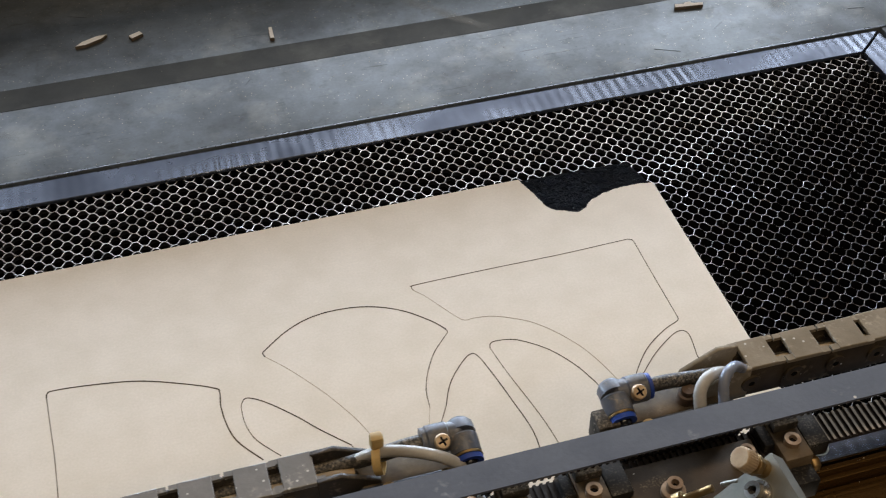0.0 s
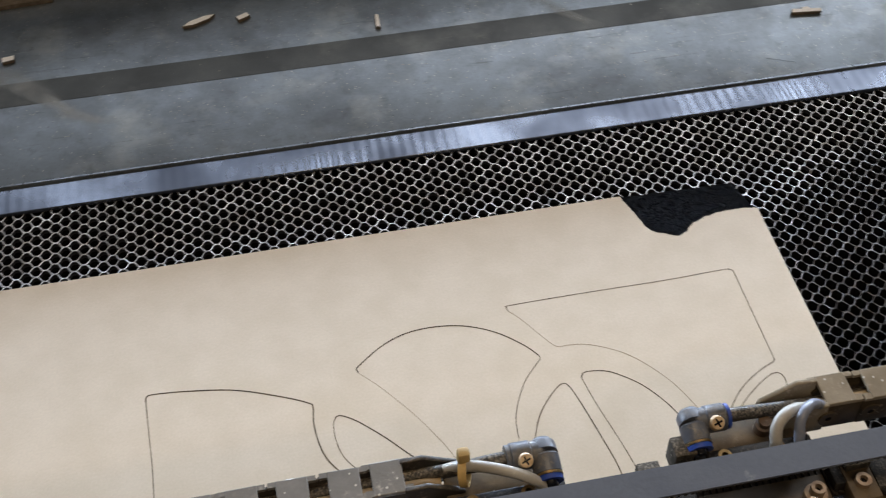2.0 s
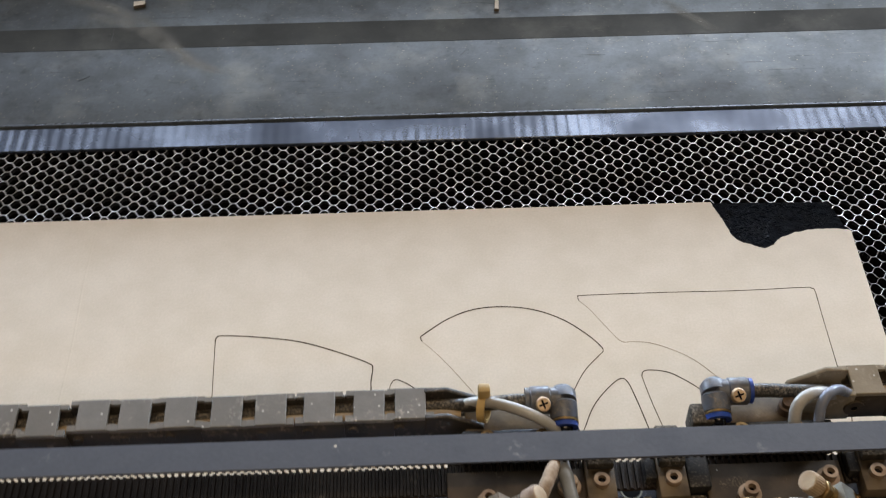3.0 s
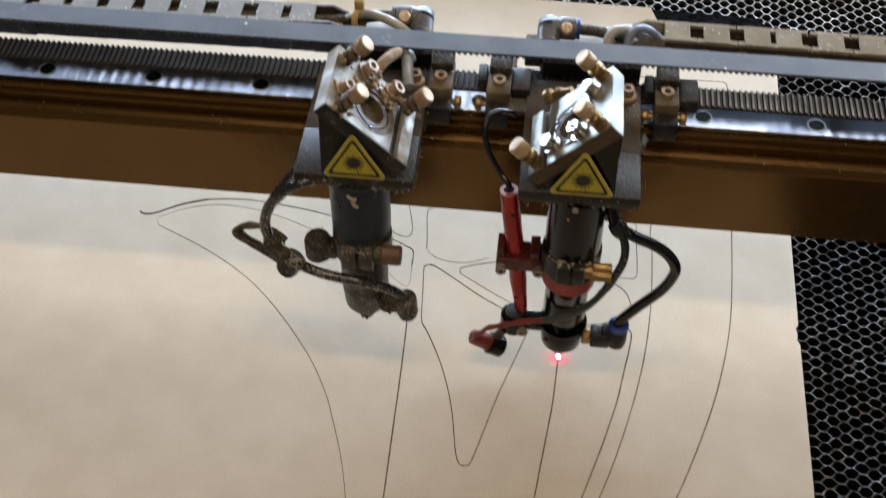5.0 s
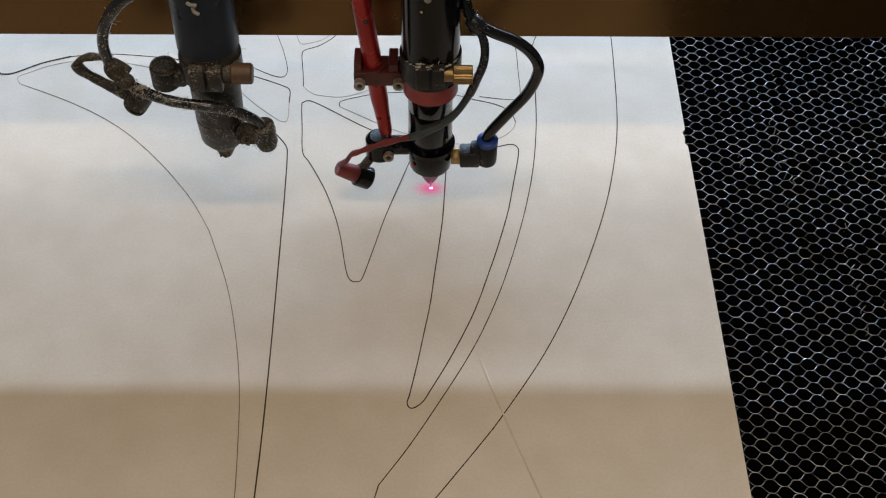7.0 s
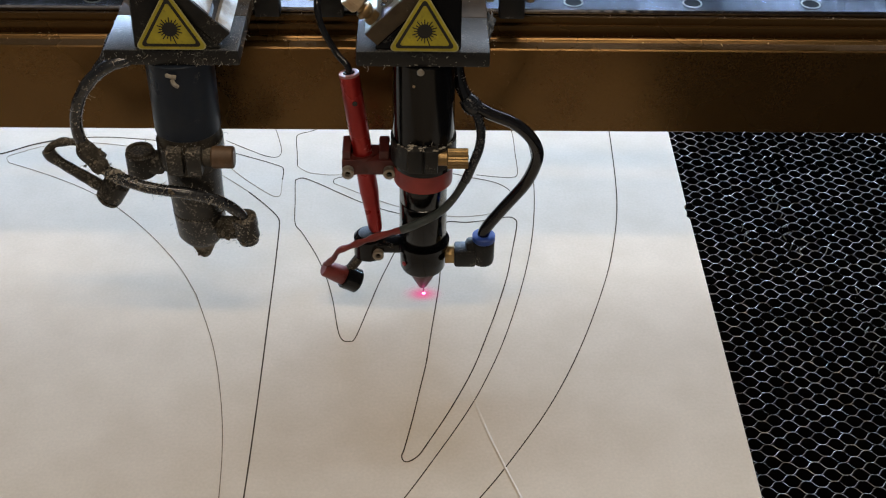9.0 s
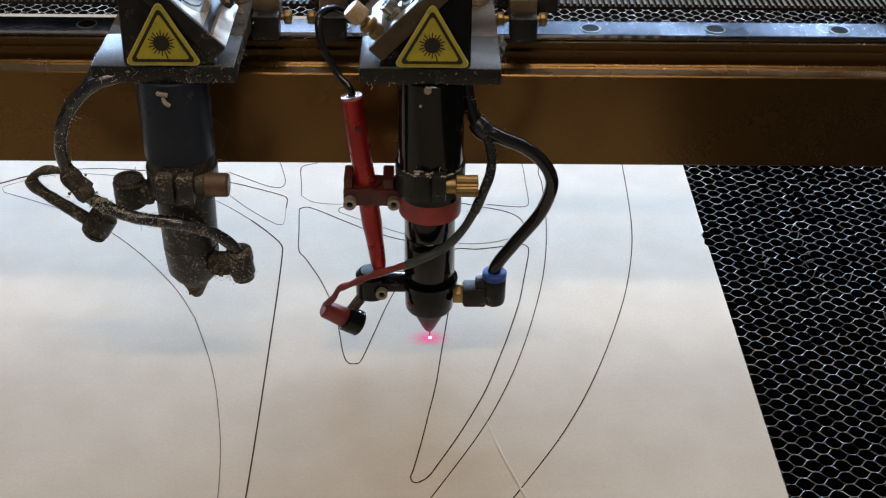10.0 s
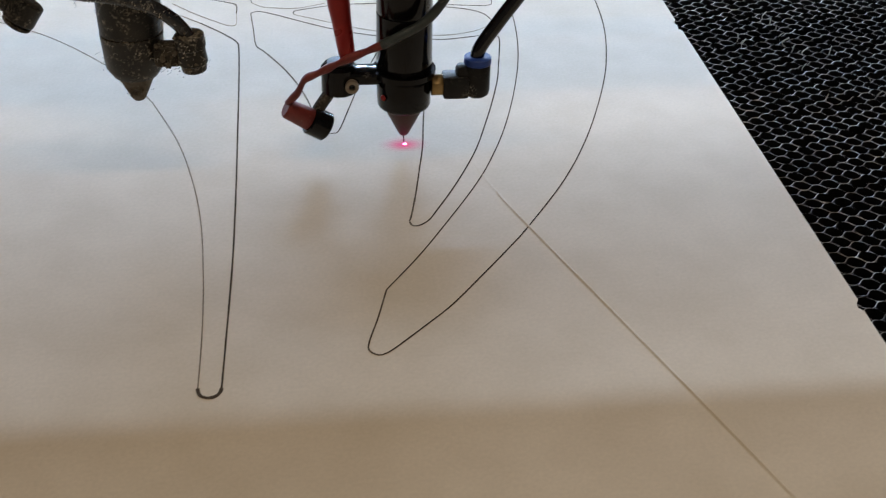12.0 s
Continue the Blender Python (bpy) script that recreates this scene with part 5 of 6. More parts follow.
def right_head():
    h = thing("laser_carriage", "black laser carriage with red pointer, red clamp and air hose", "laser carriage", "laser carriages on the gantry")
    carriage(h, 0.0, False)
    mirror_mount(h, 0.0, 1, False)
    warning_sign(h, 0.0002, 1)
    part("upper_tube", lathe([(0, 0.0142), (0.0006, 0.0147), (0.0595, 0.0147), (0.06, 0.0143)], (0, 0, 0.0845), (0, 0, 0.1445), 40), BLACK, h)
    part("lower_tube", lathe([(0, 0.0116), (0.0004, 0.0119), (0.026, 0.0117), (0.0263, 0.0114), (0.0267, 0.0117), (0.048, 0.0117)], (0, 0, 0.0365), (0, 0, 0.0845), 40), BLACK, h)
    part("barrel", lathe([(0, 0.0086), (0.0018, 0.0110), (0.0030, 0.0115), (0.0175, 0.0119), (0.018, 0.0116)], (0, 0, 0.0185), (0, 0, 0.0365), 40), BLACK, h)
    part("nozzle", lathe([(0, 0.0016), (0.0008, 0.0023), (0.0120, 0.0078), (0.0142, 0.0084)], (0, 0, 0.0055), (0, 0, 0.0197), 32), COPPER, h, "soot-stained conical nozzle")
    part("label_dot", rod((-0.0092, -0.0078, 0.0272), (-0.0098, -0.0083, 0.0272), 0.0013, 14), RED, h, "small red mark")
    part("tube_screw", rod((-0.0015, -0.0135, 0.1428), (-0.0015, -0.0152, 0.1428), 0.0017, 16), STEEL_DUSTY, h)
    part("tube_mark", rod((-0.0045, -0.0139, 0.1352), (-0.0046, -0.0143, 0.1352), 0.0007, 8), KNOB, h, "small pale dot")
    # split clamp with its brass knob
    cl = part("split_clamp", disc_ring((0, 0, 0.0880), (0, 0, 0.1005), 0.0157, 0.0140, 48), BLACK_DIRTY, h, "black split clamp")
    part("clamp_jaw", box(-0.0074, -0.0005, -0.0192, -0.0125, 0.0905, 0.1035, 0.0008), BLACK_DIRTY, cl)
    part("clamp_jaw", box(0.0005, 0.0068, -0.0192, -0.0125, 0.0905, 0.1030, 0.0008), BLACK_DIRTY, cl)
    rng, bm = random.Random(9), bmesh.new()
    for _ in range(46):
        a = rng.uniform(-2.5, -0.4)
        p = Vector((0.0150 * math.cos(a), 0.0150 * math.sin(a), 0.1008)) if rng.random() < 0.5 else Vector((rng.uniform(-0.007, 0.0065), rng.uniform(-0.019, -0.013), 0.1035))
        own = bmesh.new()
        bmesh.ops.create_icosphere(own, subdivisions=1, radius=rng.uniform(0.0003, 0.0008))
        for v in own.verts:
            v.co = p + Vector((v.co.x * 1.5, v.co.y, v.co.z * 0.6))
        merge(bm, own)
    tagged(part("settled_dust", bm, FIBRE_DUST, cl, "grey dust settled on the clamp"), kind="stuff")
    part("clamp_knob", rod((0.0112, -0.0125, 0.0952), (0.0211, -0.0125, 0.0952), 0.0049, 44, knurl=0.07), BRASS, cl, "knurled brass knob")
    part("clamp_stem", rod((0.0065, -0.0125, 0.0952), (0.0115, -0.0125, 0.0952), 0.0036, 16), BRASS, cl)
    # red ring and pointer
    rc = part("red_clamp", disc_ring((0, 0, 0.0752), (0, 0, 0.0850), 0.0143, 0.0116, 48), RED_DULL, h, "dull red clamp ring")
    part("clamp_block", box(-0.0395, -0.0110, -0.0010, 0.0140, 0.0770, 0.0855, 0.001), RED_DARK, rc)
    part("clamp_ear", box(-0.0392, -0.0352, 0.0000, 0.0140, 0.0850, 0.0905, 0.0008), RED_DARK, rc)
    part("clamp_ear", box(-0.0215, -0.0165, 0.0000, 0.0140, 0.0850, 0.0905, 0.0008), RED_DARK, rc)
    part("collar_front", disc_ring((-0.0293, 0.0062, 0.0775), (-0.0300, 0.0070, 0.0855), 0.0078, 0.0046, 28), RED_DARK, rc)
    for sx in (-0.0365, -0.0165):
        socket_screw((sx, -0.0010, 0.0800), (0, -1, 0), rc, 0.0029, 0.0036, STEEL_DUSTY)
    top, tip = Vector((-0.0351, 0.0110, 0.1265)), Vector((-0.0238, 0.0012, 0.0420))
    ax = (tip - top).normalized()
    n = (tip - top).length
    ptr = part("red_pointer", lathe([(0, 0.0044), (0.0005, 0.0049), (n * 0.60, 0.0049), (n * 0.61, 0.0047), (n * 0.74, 0.0047), (n * 0.80, 0.0042), (n * 0.97, 0.0036), (n, 0.0031)], top, tip, 28), RED, h, "red anodised pointer tube")
    part("rim", disc_ring(top - ax * 0.0008, top + ax * 0.0004, 0.0048, 0.0028, 24), PALE_RED, ptr)
    part("hole", rod(top + ax * 0.0125 + Vector((0.001, -0.0046, 0)), top + ax * 0.0125 + Vector((0.001, -0.0053, 0)), 0.0013, 12), RUBBER, ptr)
    part("bore", rod(top - ax * 0.0010, top - ax * 0.0002, 0.0029, 16), RUBBER, ptr)
    part("pointer_cable", hose([top + ax * 0.004, top - ax * 0.004, (-0.041, 0.016, 0.135), (-0.048, 0.021, 0.147), (-0.0495, 0.027, 0.157), (-0.044, 0.036, 0.158), (-0.036, 0.043, 0.151)], 0.0016), RUBBER, h, "thin black cable")
    # low arm with the dot module
    arm = part("lower_arm", disc_ring((0, 0, 0.0350), (0, 0, 0.0374), 0.0135, 0.0116, 48), BLACK, h, "black ring arm")
    part("arm_bar", box(-0.0260, -0.0105, -0.0060, 0.0050, 0.0318, 0.0378, 0.0016), BLACK, arm)
    part("arm_boss", lathe([(0, 0.0062), (0.001, 0.0076), (0.0120, 0.0076), (0.0135, 0.0062)], (-0.0275, 0.0005, 0.0265), (-0.0275, 0.0005, 0.0400), 30), BLACK, arm)
    part("boss_top", lathe([(0, 0.0050), (0.0008, 0.0052), (0.0012, 0.0034)], (-0.0275, 0.0005, 0.0399), (-0.0275, 0.0005, 0.0415), 24), BLACK_DIRTY, arm)
    socket_screw((-0.0225, -0.0056, 0.0325), (0, -1, 0), arm, 0.0028, 0.0030, STEEL_DUSTY)
    part("ball_joint", rod((-0.0300, -0.0015, 0.0300), (-0.0372, -0.0035, 0.0200), 0.0026, 16), GRIME, arm)
    a0, a1 = Vector((-0.0505, -0.0066, 0.0232)), Vector((-0.0330, -0.0040, 0.0118))
    d = (a1 - a0).normalized()
    mod = part("dot_module", lathe([(0, 0.0058), (0.0006, 0.0064), (0.0082, 0.0064), (0.0088, 0.0058)], a0 + d * 0.0118, a1, 28), BLACK, arm, "black dot-laser barrel")
    part("module_back", lathe([(0, 0.0035), (0.0008, 0.0043), (0.0120, 0.0050), (0.0126, 0.0046)], a0, a1, 18), RED_WIRE, mod, "dull red heat-shrink end")
    part("red_wire", hose([a0 + d * 0.001 + Vector((0, 0, 0.003)), (-0.0488, -0.0080, 0.0270), (-0.0451, -0.0100, 0.0319), (-0.0420, -0.0120, 0.0386), (-0.0364, -0.0120, 0.0414), (-0.0281, -0.0125, 0.0458), (-0.0199, -0.0130, 0.0496), (-0.0103, -0.0152, 0.0546)], 0.0016, lumps=0.6), RED_WIRE, mod, "maroon sleeved wire")
    part("grey_wire", hose([(-0.0106, -0.0152, 0.0544), (-0.0036, -0.0158, 0.0583), (0.0070, -0.0145, 0.0640), (0.0149, -0.0130, 0.0726), (0.0205, -0.0110, 0.0824)], 0.0020, lumps=0.15), SLEEVE, h, "green-grey sleeved wire")
    part("grey_wire", hose([(0.0200, -0.0112, 0.0812), (0.0238, -0.0100, 0.0911), (0.0265, -0.0080, 0.0990), (0.0269, -0.0060, 0.1068), (0.0252, -0.0040, 0.1131), (0.0208, 0.0000, 0.1190), (0.0165, 0.0040, 0.1290), (0.0140, 0.007, 0.1445)], 0.0022, lumps=0.15), RUBBER_DIRTY, h, "dusty grey sleeved wire")
    # air fitting on the barrel, and its hose
    af = part("air_fitting", box(0.0158, 0.0270, -0.0100, 0.0000, 0.0262, 0.0362, 0.0014), BLACK_DIRTY, h, "black air elbow with a blue collar")
    part("brass_stub", prism(hexagon(0.0050), 0.0112, 0.0160, Matrix.Translation((0, -0.005, 0.0312)) @ pose(0, 0, 0, 0, 90, 0), bevel=0.0003), BRASS, af)
    part("elbow_web", box(0.0215, 0.0285, -0.0085, -0.0015, 0.0330, 0.0405, 0.0020), BLACK_DIRTY, af)
    part("socket", lathe([(0, 0.0040), (0.0010, 0.0052), (0.0030, 0.0056), (0.0140, 0.0056), (0.0145, 0.0053)], (0.0306, -0.0052, 0.0262), (0.0306, -0.0052, 0.0407), 28), BLACK_DIRTY, af)
    part("collar", lathe([(0, 0.0054), (0.0005, 0.0058), (0.0030, 0.0058), (0.0036, 0.0050), (0.0036, 0.004)], (0.0306, -0.0052, 0.0407), (0.0306, -0.0052, 0.0443), 28), BLUE, af)
    part("air_hose", hose([(0.0306, -0.0052, 0.0390), (0.0310, -0.0052, 0.0470), (0.0395, -0.0045, 0.0600), (0.0497, -0.0040, 0.0747), (0.0543, -0.0040, 0.0874), (0.0540, -0.0040, 0.0955), (0.0492, -0.0040, 0.1036), (0.0413, -0.0040, 0.1102), (0.0298, -0.0030, 0.1150), (0.0205, 0.0000, 0.1205), (0.0160, 0.0040, 0.1310), (0.0145, 0.009, 0.1445)], 0.0030, 16), RUBBER, h, "glossy black air hose")
    part("hose_tie", hose([(0.0195, -0.001, 0.1215), (0.0222, -0.002, 0.1185), (0.0250, -0.003, 0.1160)], 0.0045, 12, lumps=0.5), RUBBER_DIRTY, h)
    # belt clamps and rear fittings
    belt_clamp(h, -0.0450, False, 1)
    belt_clamp(h, 0.0425, False, 1)
    elbow_fitting(h, -0.0120, 1)
    part("white_tube", hose([(0.0100, 0.0775, 0.1580), (0.0095, 0.0800, 0.1655), (0.0105, 0.0845, 0.1715), (0.0150, 0.0885, 0.1735), (0.0225, 0.0930, 0.1700), (0.0340, 0.0985, 0.1600)], 0.0027), WHITE_TUBE, h, "milky thin air tube")
    part("blue_tube", hose([(0.0205, 0.0775, 0.1580), (0.0200, 0.0800, 0.1660), (0.0210, 0.0845, 0.1725), (0.0245, 0.0885, 0.1750), (0.0310, 0.0935, 0.1710), (0.0400, 0.0985, 0.1600)], 0.0023), BLUE_TUBE, h, "pale blue thin air tube")
    part("brass_nut", lathe([(0, 0.0040), (0.0050, 0.0040), (0.0054, 0.0030), (0.0080, 0.0028)], (0.0120, 0.0965, 0.1520), (0.0120, 0.0960, 0.1590), 18), KNOB_BROWN, h, "stained brass nut")
    part("elbow_bracket", box(-0.0330, -0.0215, 0.0850, 0.0955, 0.1470, 0.1615, 0.0010), GRIME, h, "dusty dark bracket beside the elbow")
    part("clamp_tail", box(-0.0475, -0.0370, 0.0740, 0.0930, 0.1415, 0.1490, 0.0010), GRIME, h)
    own = bmesh.new()
    bmesh.ops.create_icosphere(own, subdivisions=3, radius=0.0048)
    for v in own.verts:
        v.co = v.co * (1 + 0.9 * noise.noise(v.co * 420)) * 0.8
        v.co = Vector((0.0315, 0.0440, 0.1350)) + Vector((v.co.x * 0.7, v.co.y, v.co.z * 1.5))
    part("plastic_shred", own, FILM, h, "crumpled clear plastic shred", False)
    lint(h, [((0.0150, 0.006, 0.135), (0.0205, 0.0, 0.1205), 0.0034), ((0.0205, 0.0, 0.1205), (0.0413, -0.004, 0.1102), 0.0032), ((-0.0075, -0.0150, 0.1035), (0.0140, -0.0110, 0.1010), 0.0020),
             ((-0.0295, -0.0125, 0.1480), (0.0285, -0.0125, 0.1480), 0.0028), ((0.0290, -0.010, 0.1490), (0.0290, 0.045, 0.1490), 0.0028),              ((0.0200, 0.030, 0.158), (0.0285, 0.050, 0.155), 0.003), ((0.0160, -0.013, 0.074), (0.0262, -0.008, 0.098), 0.0023)], 21, 200, 46)
    return h


def left_head():
    o = -0.1112
    h = thing("laser_carriage", "grimy unlit laser carriage caked with wood dust", "laser carriage", "laser carriages on the gantry")
    carriage(h, o, True)
    mirror_mount(h, o, -1, True)
    warning_sign(h, o + 0.0006, -1)
    dz = 0.0190
    part("upper_tube", lathe([(0, 0.0150), (0.0006, 0.0155), (0.0395, 0.0155), (0.04, 0.0150)], (o, 0, 0.1045), (o, 0, 0.1445), 40), SLATE, h, "blue-black upper tube")
    part("middle_tube", lathe([(0, 0.0145), (0.0004, 0.0150), (0.020, 0.0150)], (o, 0, 0.0845), (o, 0, 0.1045), 40), GRIME, h, "dust-caked middle tube")
    part("lower_tube", lathe([(0, 0.0122), (0.0004, 0.0127), (0.0275, 0.0132)], (o, 0, 0.0570), (o, 0, 0.0845), 40), SMOKED, h)
    part("barrel", lathe([(0, 0.0092), (0.004, 0.0118), (0.0185, 0.0128), (0.019, 0.0122)], (o, 0, 0.0380), (o, 0, 0.0570), 40), SMOKED, h)
    part("nozzle", lathe([(0, 0.0022), (0.0010, 0.0030), (0.0120, 0.0080)], (o, 0, 0.0262), (o, 0, 0.0384), 28), CAKE, h, "dust-caked conical nozzle")
    cl = part("split_clamp", disc_ring((o, 0, 0.0860), (o, 0, 0.0985), 0.0158, 0.0140, 40), SMOKED, h, "dusty split clamp")
    part("clamp_jaw", box(o - 0.0085, o - 0.0007, -0.0195, -0.0125, 0.0885, 0.1025, 0.0012), SMOKED, cl)
    part("clamp_jaw", box(o + 0.0007, o + 0.0080, -0.0195, -0.0125, 0.0885, 0.1020, 0.0012), SMOKED, cl)
    part("clamp_knob", rod((o + 0.0116, -0.0120, 0.0948), (o + 0.0224, -0.0120, 0.0948), 0.0054, 30, knurl=0.02, bevel=0.0008), KNOB_BROWN, cl, "brown clogged knob")
    part("clamp_stem", rod((o + 0.0075, -0.0120, 0.0948), (o + 0.0120, -0.0120, 0.0948), 0.0046, 16), GRIME, cl)
    # side boss with its arm
    arm = part("side_arm", box(o - 0.0250, o - 0.0130, -0.0060, 0.0045, 0.0795, 0.0885, 0.0020), SMOKED, h, "dusty black side arm")
    part("arm_boss", lathe([(0, 0.0060), (0.0012, 0.0072), (0.0120, 0.0072), (0.0132, 0.0060)], (o - 0.0245, -0.001, 0.0775), (o - 0.0245, -0.001, 0.0907), 28), SMOKED, arm)
    part("boss_rim", disc_ring((o - 0.0245, -0.001, 0.0904), (o - 0.0245, -0.001, 0.0915), 0.0066, 0.0048, 28), GRIME, arm)
    # empty pointer clip: two arms that meet in a bend, and a short barrel
    st = part("loop_strap", hose([(o - 0.0420, -0.001, 0.0868), (o - 0.0465, 0.001, 0.0890), (o - 0.0526, 0.002, 0.0922), (o - 0.0600, 0.002, 0.0936), (o - 0.0660, 0.002, 0.0918), (o - 0.0694, 0.002, 0.0880)], 0.0019, 10, lumps=0.5), GRIME, h, "dusty empty pointer clip")
    part("lower_arm", hose([(o - 0.0692, 0.002, 0.0885), (o - 0.0680, 0.002, 0.0850), (o - 0.0630, 0.002, 0.0802), (o - 0.0546, 0.002, 0.0735), (o - 0.0470, 0.002, 0.0675), (o - 0.0425, 0.002, 0.0660)], 0.0030, 10, lumps=0.3), SMOKED, st)
    part("strap_end", lathe([(0, 0.0058), (0.0006, 0.0066), (0.0092, 0.0066), (0.0098, 0.0060)], (o - 0.0388, 0.003, 0.0692), (o - 0.0446, 0.001, 0.0608), 26), SMOKED, st)
    part("end_cap", rod((o - 0.0441, 0.001, 0.0614), (o - 0.0449, 0.001, 0.0603), 0.0061, 24), GRIME, st)
    # hose down to the side nozzle fitting
    part("air_hose", hose([(o - 0.0120, -0.0050, 0.1480), (o - 0.0200, -0.010, 0.1462), (o - 0.0295, -0.0135, 0.1440), (o - 0.0385, -0.0140, 0.1365), (o - 0.0452, -0.0140, 0.1255), (o - 0.0480, -0.0140, 0.1140), (o - 0.0468, -0.0140, 0.1030), (o - 0.0420, -0.0145, 0.0925), (o - 0.0315, -0.0150, 0.0842), (o - 0.0187, -0.0165, 0.0800),
                           (o - 0.0020, -0.0180, 0.0783), (o + 0.0093, -0.0165, 0.0742), (o + 0.0167, -0.0145, 0.0688), (o + 0.0225, -0.0128, 0.0615), (o + 0.0238, -0.0122, 0.0560)], 0.0029, 14, lumps=0.10), RUBBER_GREY, h, "dusty grey-black air hose")
    part("second_hose", hose([(o - 0.0300, 0.004, 0.1500), (o - 0.0328, -0.005, 0.1440), (o - 0.0369, -0.006, 0.1384), (o - 0.0418, -0.008, 0.1314), (o - 0.0440, -0.0095, 0.1270)], 0.0017, lumps=0.3), RUBBER_DIRTY, h)
    part("hose_wrap", hose([(o - 0.0472, -0.0140, 0.1050), (o - 0.0458, -0.0143, 0.1000), (o - 0.0430, -0.0146, 0.0945), (o - 0.0390, -0.0148, 0.0895)], 0.0037, 14, 8, lumps=0.7), GRIME, h, "dusty tape wrap")
    fit = part("side_fitting", box(o + 0.0090, o + 0.0205, -0.0125, -0.0030, 0.0452, 0.0545, 0.0022), GRIME, h, "dust-caked side fitting")
    part("socket", lathe([(0, 0.0032), (0.0010, 0.0050), (0.0040, 0.0054), (0.0045, 0.0060), (0.0110, 0.0056), (0.0115, 0.0062), (0.0165, 0.0060), (0.0172, 0.0048)], (o + 0.0250, -0.0110, 0.0432), (o + 0.0238, -0.0120, 0.0605), 24), SMOKED, fit)
    belt_clamp(h, o + 0.0355, True)
    elbow_fitting(h, -0.0985, -1)
    part("tan_tube", hose([(o + 0.0040, 0.0360, 0.1760), (o + 0.0080, 0.0430, 0.1790), (o + 0.0125, 0.0540, 0.1760), (o + 0.0150, 0.0620, 0.1700), (o + 0.016, 0.070, 0.160)], 0.0027, lumps=0.2), CAKE_PALE, h, "dust-covered thin tube")
    part("grey_tube", hose([(o + 0.0215, 0.0360, 0.1700), (o + 0.0200, 0.0440, 0.1715), (o + 0.0185, 0.0560, 0.1710), (o + 0.0180, 0.0640, 0.1680), (o + 0.018, 0.072, 0.158)], 0.0030, lumps=0.1), SLEEVE_PALE, h, "grey dusty air tube")
    part("white_tube", hose([(o + 0.0270, 0.0800, 0.1450), (o + 0.0230, 0.0810, 0.1560), (o + 0.0140, 0.0840, 0.1665), (o + 0.0030, 0.0880, 0.1705), (o - 0.0090, 0.0945, 0.1680), (o - 0.0170, 0.1000, 0.1610), (o - 0.0260, 0.1020, 0.1540)], 0.0025), WHITE_TUBE, h, "milky thin air tube")
    tie = part("cable_tie", disc_ring((-0.1255, 0.0965, 0.1620), (-0.1222, 0.0955, 0.1626), 0.0066, 0.0054, 20), TIE, h, "yellowed cable tie")
    part("tie_head", box(-0.1266, -0.1212, 0.0960, 0.1010, 0.1670, 0.1745, 0.0012), TIE, tie)
    bends = [(o - 0.0295, -0.0135, 0.1440), (o - 0.0385, -0.0140, 0.1365), (o - 0.0452, -0.0140, 0.1255), (o - 0.0480, -0.0140, 0.1140), (o - 0.0468, -0.0140, 0.1030), (o - 0.0420, -0.0145, 0.0925), (o - 0.0315, -0.0150, 0.0842), (o - 0.0187, -0.0165, 0.0800),
             (o - 0.0020, -0.0180, 0.0783), (o + 0.0093, -0.0165, 0.0742), (o + 0.0167, -0.0145, 0.0688)]
    along = [(a, b, 0.0030) for a, b in zip(bends, bends[1:])]
    lint(h, along + [((o, 0, 0.085), (o, 0, 0.104), 0.0155), ((o, 0, 0.040), (o, 0, 0.082), 0.0130), ((o + 0.010, -0.008, 0.049), (o + 0.023, -0.010, 0.047), 0.0065), ((o + 0.0248, -0.0112, 0.044), (o + 0.0240, -0.012, 0.059), 0.0062),
             ((o - 0.0600, 0.002, 0.0936), (o - 0.0465, 0.001, 0.0890), 0.0022), ((o - 0.0680, 0.002, 0.0850), (o - 0.0450, 0.002, 0.067), 0.0031), ((o - 0.0245, -0.001, 0.080), (o - 0.0245, -0.001, 0.090), 0.0073), ((o, 0, 0.028), (o, 0, 0.037), 0.0050),
             ((o - 0.0300, -0.0125, 0.1480), (o + 0.0290, -0.0125, 0.1480), 0.0030), ((o + 0.0275, -0.010, 0.1495), (o + 0.0275, 0.045, 0.1495), 0.0032)], 8, 1300, 170)
    lint(h, along[4:6], 91, 110, 36, 0.00042)
    lint(h, along[4:] + along[4:6] * 3 + [((o + 0.010, -0.008, 0.049), (o + 0.020, -0.008, 0.049), 0.0054), ((o + 0.0248, -0.0112, 0.044), (o + 0.0240, -0.012, 0.059), 0.0060), ((o, 0, 0.097), (o, 0, 0.100), 0.0156), ((o - 0.0080, -0.0160, 0.1020), (o + 0.0080, -0.0160, 0.1020), 0.0030)], 77, 260, 70, 0.00026)
    clump = bmesh.new()
    rng = random.Random(31)
    for (px, py, pz), r, n in (((o + 0.014, -0.0125, 0.0490), 0.0026, 14), ((o + 0.0245, -0.0165, 0.0470), 0.0016, 8), ((o + 0.0225, -0.0165, 0.0600), 0.0014, 5), ((o - 0.0435, -0.0170, 0.0960), 0.0020, 10), ((o - 0.0395, -0.0170, 0.0895), 0.0018, 8), ((o - 0.0420, -0.0150, 0.1000), 0.0016, 6),
                               ((o - 0.008, -0.0205, 0.0800), 0.0010, 4), ((o, -0.0050, 0.0335), 0.0014, 10)):
        for _ in range(n):
            c = Vector((px, py, pz)) + Vector((rng.gauss(0, r), rng.gauss(0, r * 0.4), rng.gauss(0, r)))
            own = bmesh.new()
            bmesh.ops.create_icosphere(own, subdivisions=2, radius=rng.uniform(0.0005, 0.0011))
            for v in own.verts:
                v.co *= 1 + 0.5 * noise.noise(v.co * 1500 + c * 900)
                v.co += c
            merge(clump, own)
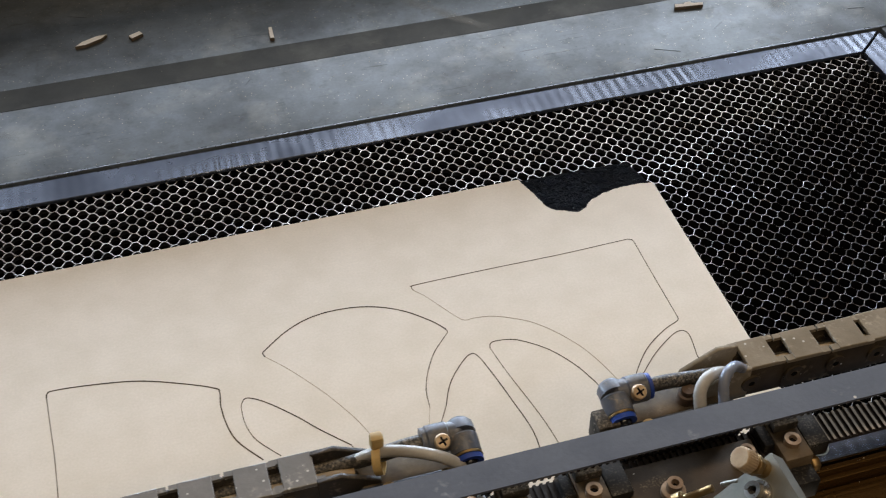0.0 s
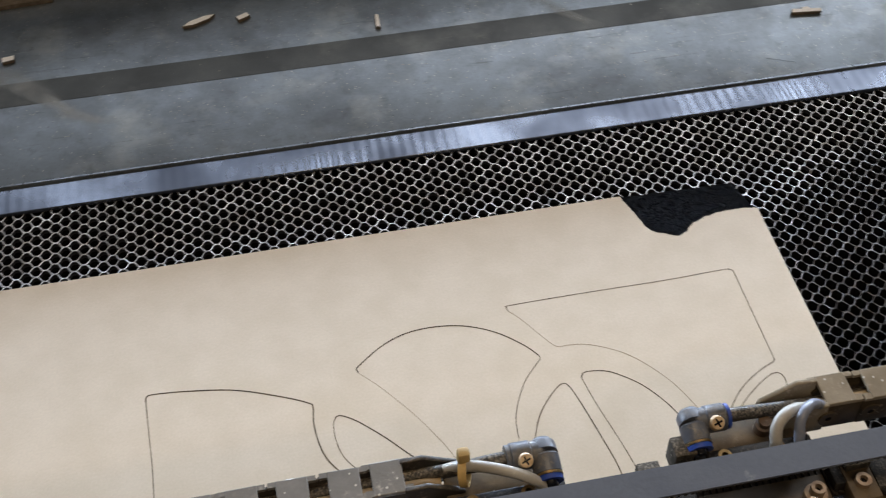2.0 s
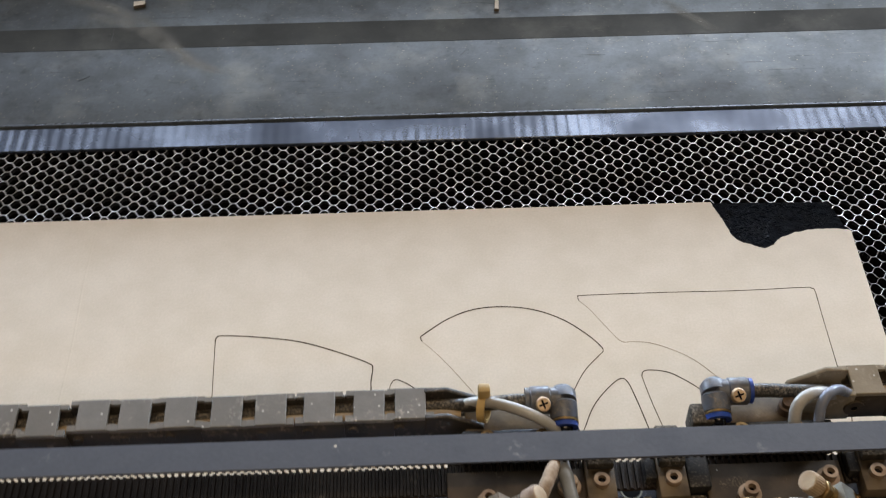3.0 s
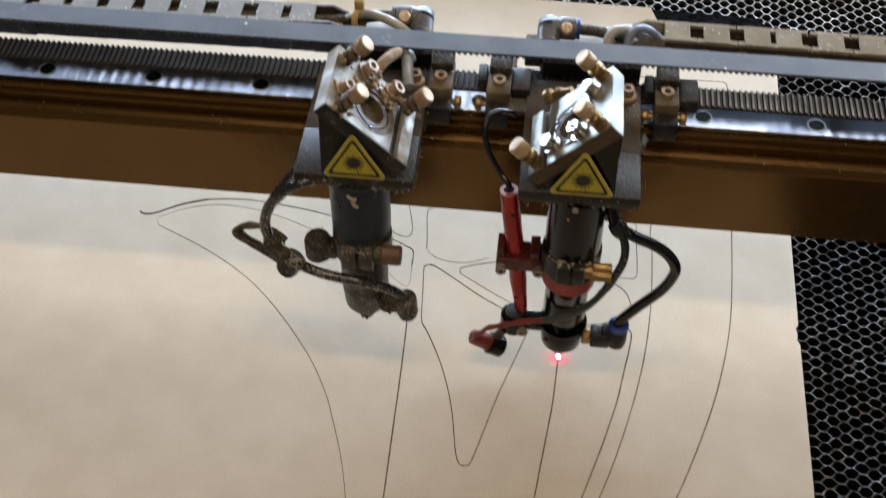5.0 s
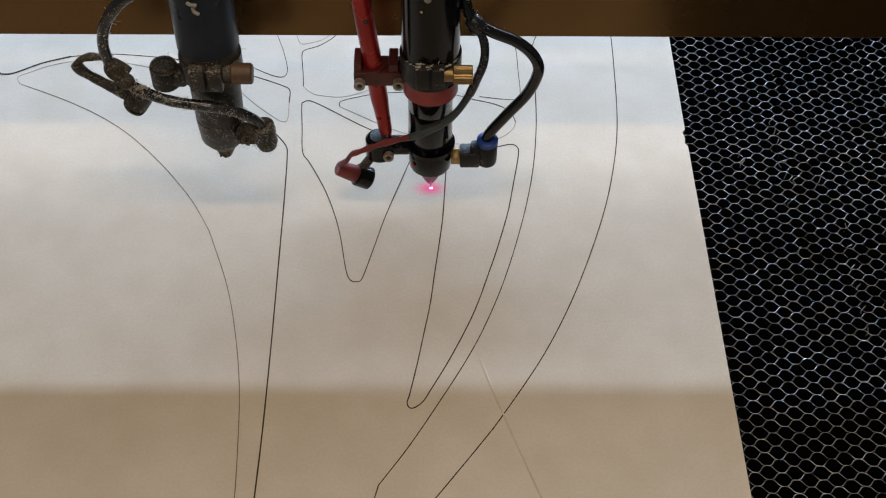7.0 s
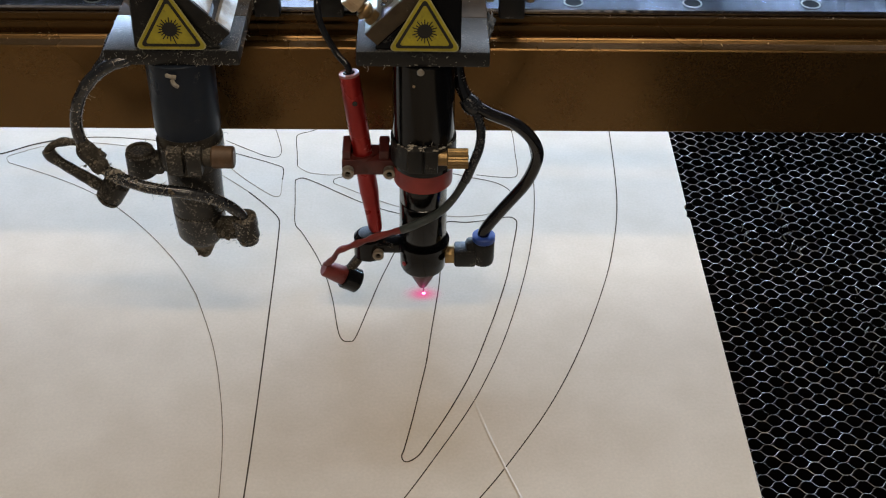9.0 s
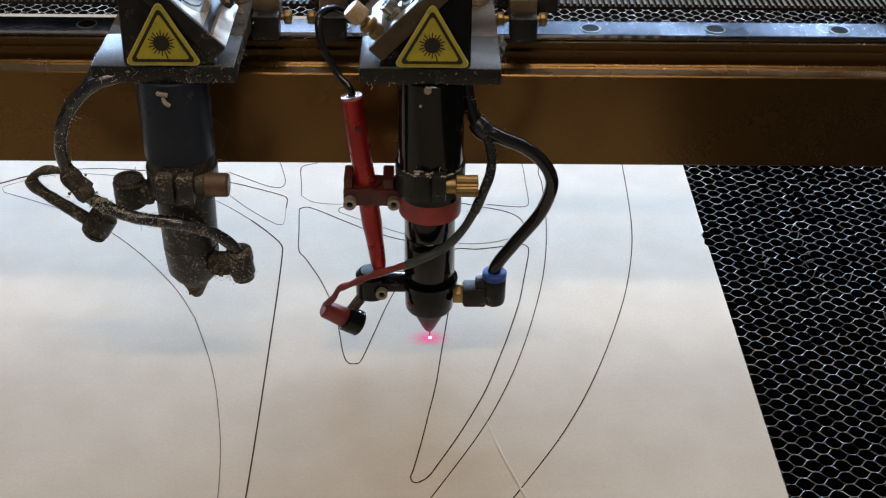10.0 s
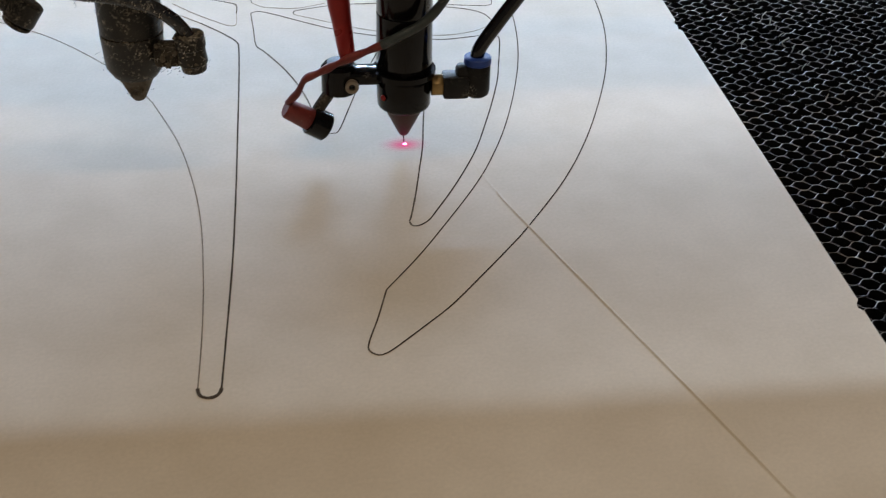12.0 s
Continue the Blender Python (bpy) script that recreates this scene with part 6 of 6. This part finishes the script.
    tagged(part("caked_dust", clump, CAKE, h, "clumps of caked wood dust"), kind="stuff")
    part("wood_curl", hose([(o - 0.003, -0.0160, 0.1412), (o - 0.001, -0.0180, 0.1418), (o + 0.0015, -0.0180, 0.1414)], 0.0008, 8, lumps=0.6), FIBRE_DUST, h, "pale wood curl")
    part("wood_curl", hose([(o - 0.0005, -0.0180, 0.1405), (o + 0.0003, -0.0188, 0.1385), (o + 0.0020, -0.0185, 0.1368)], 0.0007, 8, lumps=0.6), FIBRE_DUST, h, "pale wood curl")
    return h


HEADS = [right_head(), left_head()]


# ---- laser spot on the board ----
def laser_spot():
    s = thing("laser_spot", "small glowing pink laser spot on the board", "laser spot")
    part("spot", prism([(0.0009 * math.cos(a) + 0.0006, 0.0007 * math.sin(a)) for a in (2 * math.pi * i / 18 for i in range(18))], 0.0003, 0.0006), SPOT, s, "", False)
    part("scatter", prism([(0.017 * math.cos(a), 0.0115 * math.sin(a)) for a in (2 * math.pi * i / 32 for i in range(32))], 0.00022, 0.00026), HALO, s, "glowing film for the pink light round the spot", False)
    part("fresh_cut", ribbon([(0.2, 0), (0.6, 6), (1.0, 13), (1.4, 21)], 0.0006, 0.00018, 0.00008), CUT, s)
    sp = part("spark", lathe([(0, 0.0005), (0.0012, 0.0013), (0.0034, 0.0009), (0.0068, 0.0005)], (0, 0, 0.0004), (0, 0, 0.0072), 12), SPARK, s, "white-hot cutting spark")
    return s, sp


SPOT_THING, SPARK_PART = laser_spot()


# ---- what moves ----
# seconds, heads along the beam, gantry along the bed
RUN = [(0.0, 0.0120, -0.0406), (0.5, 0.0131, -0.0333), (1.0, 0.0139, -0.0255), (1.5, 0.0145, -0.0173), (2.0, 0.0157, -0.0080), (2.5, 0.0160, 0.0005),
       (4.3, 0.0111, 0.0351), (4.5, 0.0109, 0.0393), (5.0, 0.0111, 0.0488), (5.5, 0.0121, 0.0580), (6.0, 0.0118, 0.0641), (6.5, 0.0033, 0.0525),
       (8.5, 0.0014, 0.0162), (9.0, 0.0005, 0.0080), (9.5, 0.0000, 0.0000), (10.0, -0.0009, -0.0089), (10.5, -0.0025, -0.0173), (11.0, -0.0036, -0.0256),
       (11.5, -0.0045, -0.0334), (12.0, -0.0058, -0.0416)]


def motions():
    walk(GANTRY, [(t, pose(0, y, 0)) for t, x, y in RUN])
    walk(BELT_THING, [(t, pose(0, y, 0)) for t, x, y in RUN])
    walk(LOWER, [(t, pose(x, 0, 0)) for t, x, y in RUN])
    walk(UPPER, [(t, pose(-x, 0, 0)) for t, x, y in RUN])
    for ob in (*HEADS, *CHAINS, SPOT_THING):
        walk(ob, [(t, pose(x, y, 0)) for t, x, y in RUN])
    walk(SPARK_PART, [(0.0, pose(0, 0, 0)), (6.05, pose(0, 0, 0)), (6.35, pose(0, 0, 0.009)), (12.0, pose(0, 0, 0.009))])


motions()
